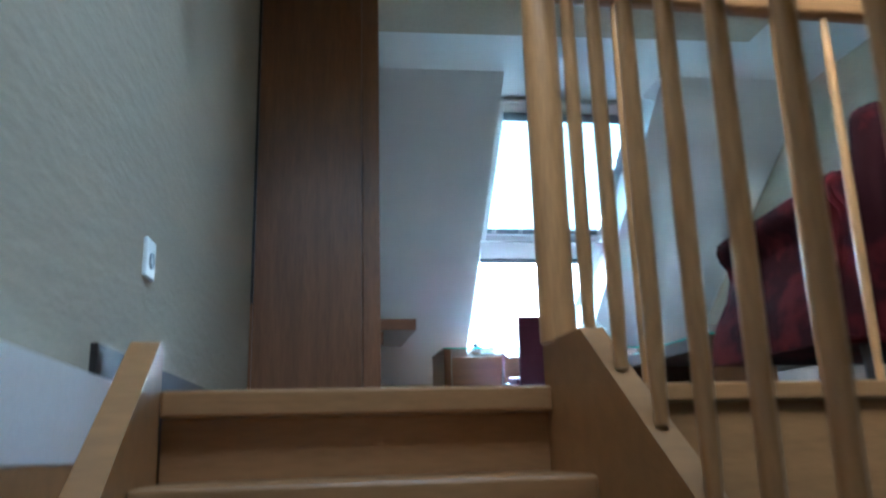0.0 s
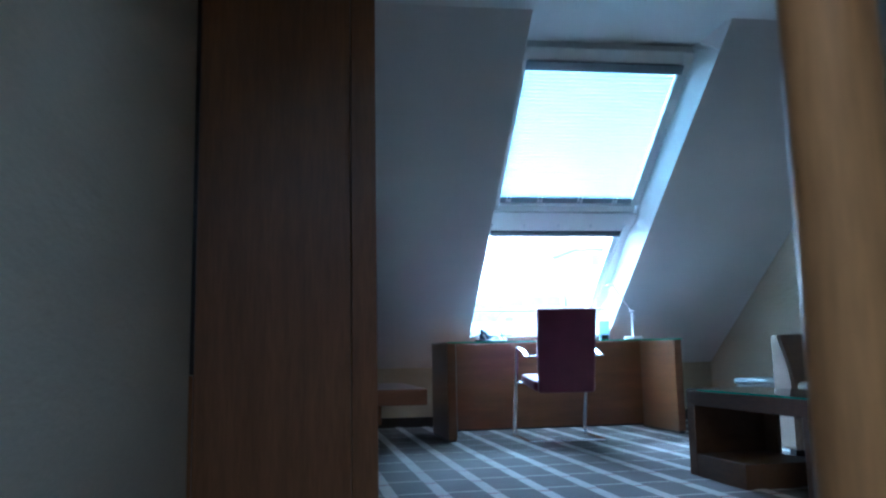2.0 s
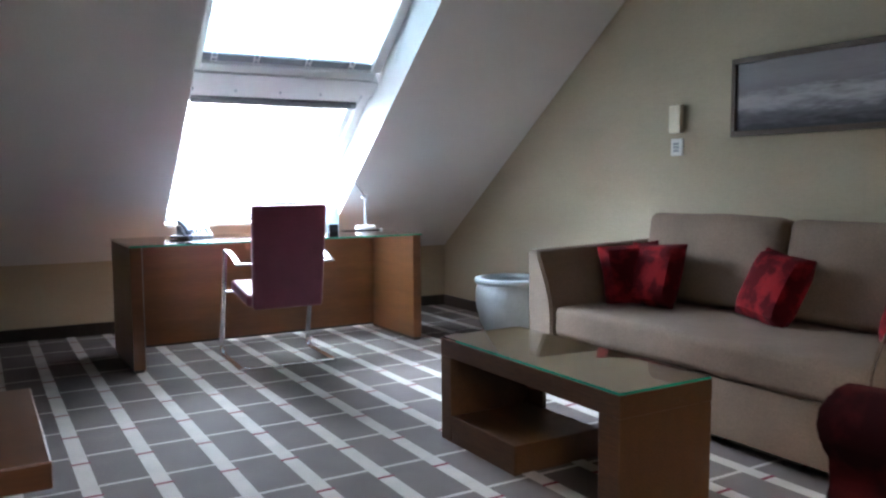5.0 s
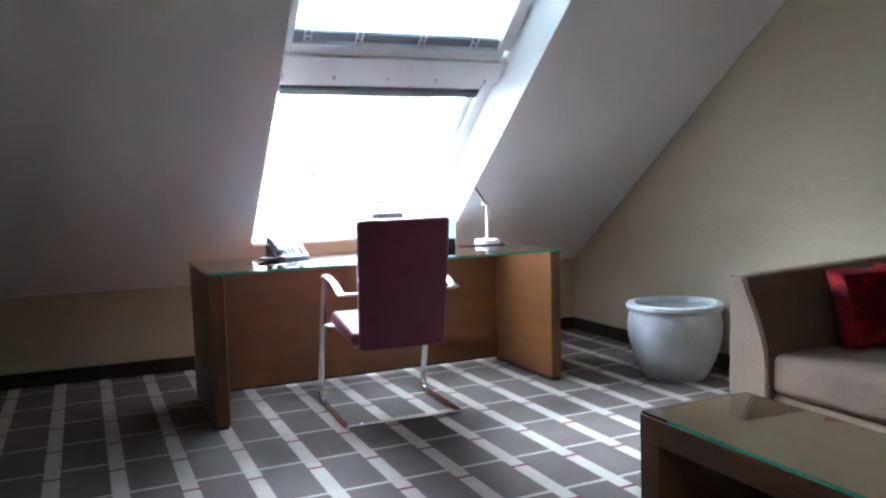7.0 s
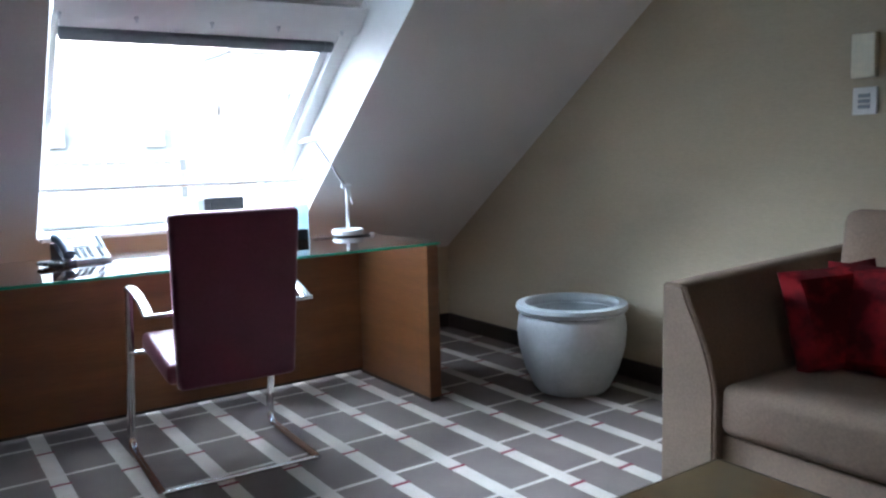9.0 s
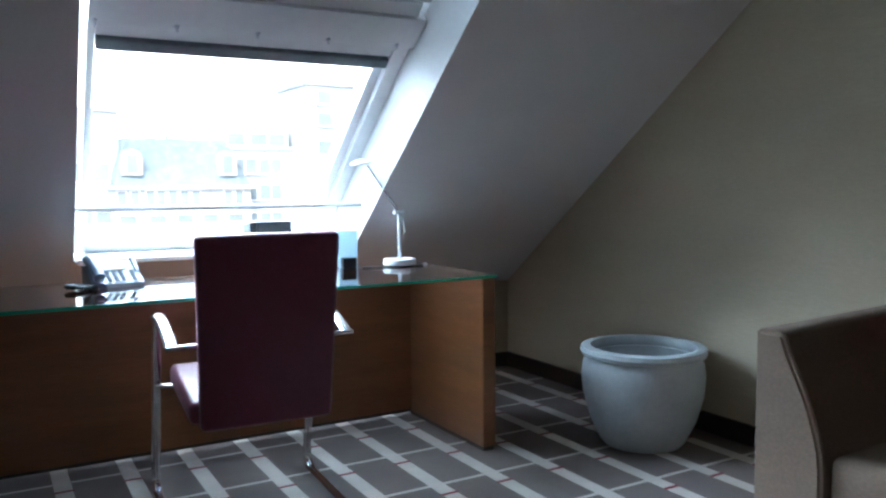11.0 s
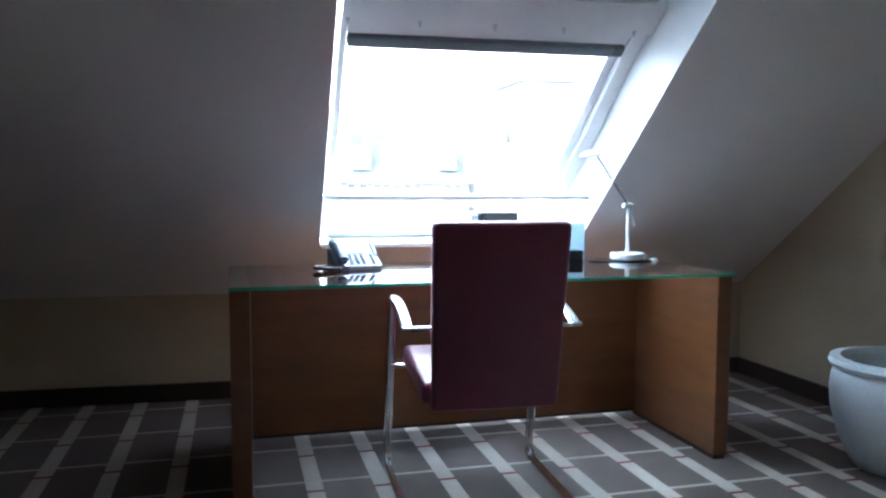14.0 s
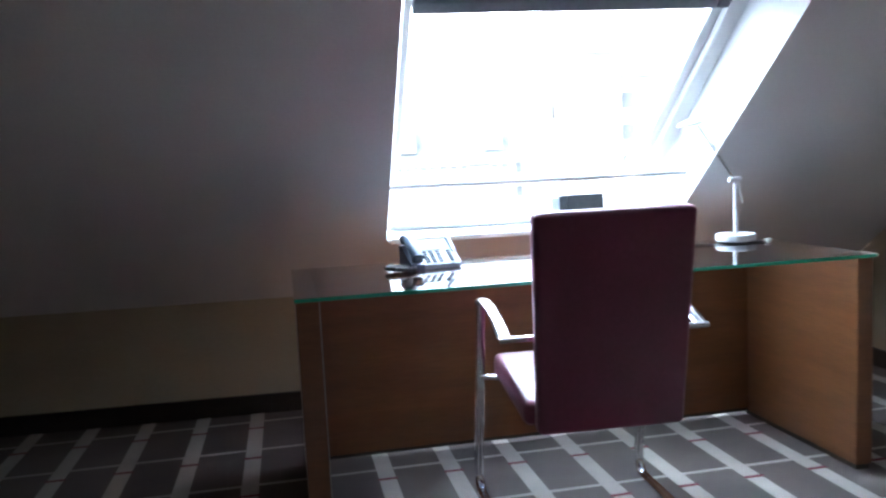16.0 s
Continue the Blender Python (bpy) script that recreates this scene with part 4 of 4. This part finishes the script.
# ---------------------------------------------------------------- armchair
armch = thing("armchair", pose(1.765, 3.155, 0), "dark red flowered armchair with rolled arms", "armchair")
bm = bmesh.new()
box(bm, -0.37, 0.37, -0.30, 0.38, 0.17, 0.33, 0.02, 3)
part("seat_base", bm, M_ARMCHAIR, armch, "", True)
bm = bmesh.new()
box(bm, -0.345, 0.345, -0.28, 0.40, 0.332, 0.46, 0.045, 4)
part("seat_cushion", bm, M_ARMCHAIR, armch, "", True)
for sx in (-1, 1):
    out = [(-0.345, 0.17), (-0.585, 0.17), (-0.570, 0.28), (-0.538, 0.36), (-0.488, 0.45), (-0.464, 0.53), (-0.468, 0.58), (-0.498, 0.615), (-0.512, 0.655), (-0.502, 0.695), (-0.468, 0.722), (-0.425, 0.728), (-0.385, 0.712), (-0.355, 0.675), (-0.345, 0.62)]
    bm = bmesh.new()
    prism(bm, [(-sx * p, q) for p, q in out], 'y', -0.40, 0.40)
    bmesh.ops.bevel(bm, geom=[e for e in bm.edges if abs(e.verts[0].co.y - e.verts[1].co.y) < 0.01], offset=0.018, segments=3, affect='EDGES', clamp_overlap=True)
    for v in bm.verts:
        if v.co.z > 0.5:
            v.co.z += 0.05 * max(0.0, (0.40 - v.co.y) / 0.80)
    part("arm", bm, M_ARMCHAIR, armch, "", True)
bm = bmesh.new()
vs = box(bm, -0.40, 0.40, -0.07, 0.08, 0.0, 0.80, 0.05, 4, pose(0, -0.36, 0.19, 8, 0, 0))
for v in bm.verts:
    if v.co.z > 0.9:
        v.co.z += 0.05 * (1 - (v.co.x / 0.40) ** 2)
part("backrest", bm, M_ARMCHAIR, armch, "", True)
for x in (-0.40, 0.40):
    for y in (-0.34, 0.32):
        bm = bmesh.new()
        rod(bm, (x, y, 0), (x, y, 0.18), 0.018, 0.028, 10)
        part("leg", bm, M_SKIRT, armch, "dark wooden leg")


# ---------------------------------------------------------------- on the gable wall
pic = thing("picture", pose(XR, 0, 0), "long framed grey landscape painting on cream wall", "picture")
bm = bmesh.new()
PY0, PY1, PZ0, PZ1 = 3.95, 5.63, 1.345, 1.765
for a in ((PY0, PY1, PZ1 - 0.03, PZ1), (PY0, PY1, PZ0, PZ0 + 0.03), (PY0, PY0 + 0.03, PZ0 + 0.03, PZ1 - 0.03), (PY1 - 0.03, PY1, PZ0 + 0.03, PZ1 - 0.03)):
    box(bm, -0.03, -0.002, *a, 0.004)
part("frame", bm, M_PICFRAME, pic)
bm = bmesh.new()
box(bm, -0.016, -0.004, PY0 + 0.03, PY1 - 0.03, PZ0 + 0.03, PZ1 - 0.03)
mp = material("grey_painted_landscape", (0.2, 0.185, 0.18), 0.6, 0, 0, 1, 0, 1, 0.2, 80, (1, 1, 3))
n, l = mp.node_tree.nodes, mp.node_tree.links
co, sep = n.new("ShaderNodeTexCoord"), n.new("ShaderNodeSeparateXYZ")
l.new(co.outputs["Object"], sep.inputs[0])
mapping, nz = n.new("ShaderNodeMapping"), n.new("ShaderNodeTexNoise")
mapping.inputs["Scale"].default_value = (1, 1.3, 7)
l.new(co.outputs["Object"], mapping.inputs[0])
l.new(mapping.outputs[0], nz.inputs["Vector"])
nz.inputs["Scale"].default_value, nz.inputs["Detail"].default_value, nz.inputs["Roughness"].default_value = 3.2, 8, 0.65
height, mixed = n.new("ShaderNodeMapRange"), n.new("ShaderNodeMath")
height.inputs[1].default_value, height.inputs[2].default_value = PZ0, PZ1
l.new(sep.outputs[2], height.inputs[0])
mixed.operation = 'MULTIPLY_ADD'
mixed.inputs[1].default_value = 0.55
l.new(nz.outputs[0], mixed.inputs[0])
l.new(height.outputs[0], mixed.inputs[2])
ramp = n.new("ShaderNodeValToRGB")
ramp.color_ramp.elements[0].position, ramp.color_ramp.elements[0].color = 0.30, (0.045, 0.04, 0.045, 1)
ramp.color_ramp.elements[1].position, ramp.color_ramp.elements[1].color = 1.25 / 1.3, (0.255, 0.225, 0.232, 1)
for pos, col in ((0.42, (0.150, 0.135, 0.150, 1)), (0.56, (0.495, 0.465, 0.480, 1)), (0.66, (0.240, 0.217, 0.225, 1)), (0.8, (0.300, 0.270, 0.277, 1))):
    e = ramp.color_ramp.elements.new(pos)
    e.color = col
half = n.new("ShaderNodeMath")
half.operation = 'MULTIPLY'
half.inputs[1].default_value = 0.78
l.new(mixed.outputs[0], half.inputs[0])
l.new(half.outputs[0], ramp.inputs[0])
l.new(ramp.outputs[0], n["Principled BSDF"].inputs["Base Color"])
part("canvas", bm, mp, pic, "grey and white brushed landscape")

th = thing("thermostat", pose(XR, 6.03, 1.47), "beige plastic room thermostat on cream wall", "thermostat")
bm = bmesh.new()
box(bm, -0.035, -0.001, -0.045, 0.045, -0.08, 0.08, 0.006)
part("case", bm, material("beige_plastic", (0.74, 0.68, 0.54), 0.4, 0, 0.04, 50, 0.05, 6), th)
sw = thing("wall_switch", pose(XR, 6.03, 1.305), "white switch plate with grey buttons", "switch")
bm = bmesh.new()
box(bm, -0.012, -0.001, -0.045, 0.045, -0.05, 0.05, 0.004)
part("plate", bm, M_TRIM, sw)
for j in range(3):
    bm = bmesh.new()
    box(bm, -0.018, -0.0125, -0.022, 0.022, -0.028 + 0.020 * j, -0.014 + 0.020 * j, 0.002)
    part("button", bm, M_GREY, sw)
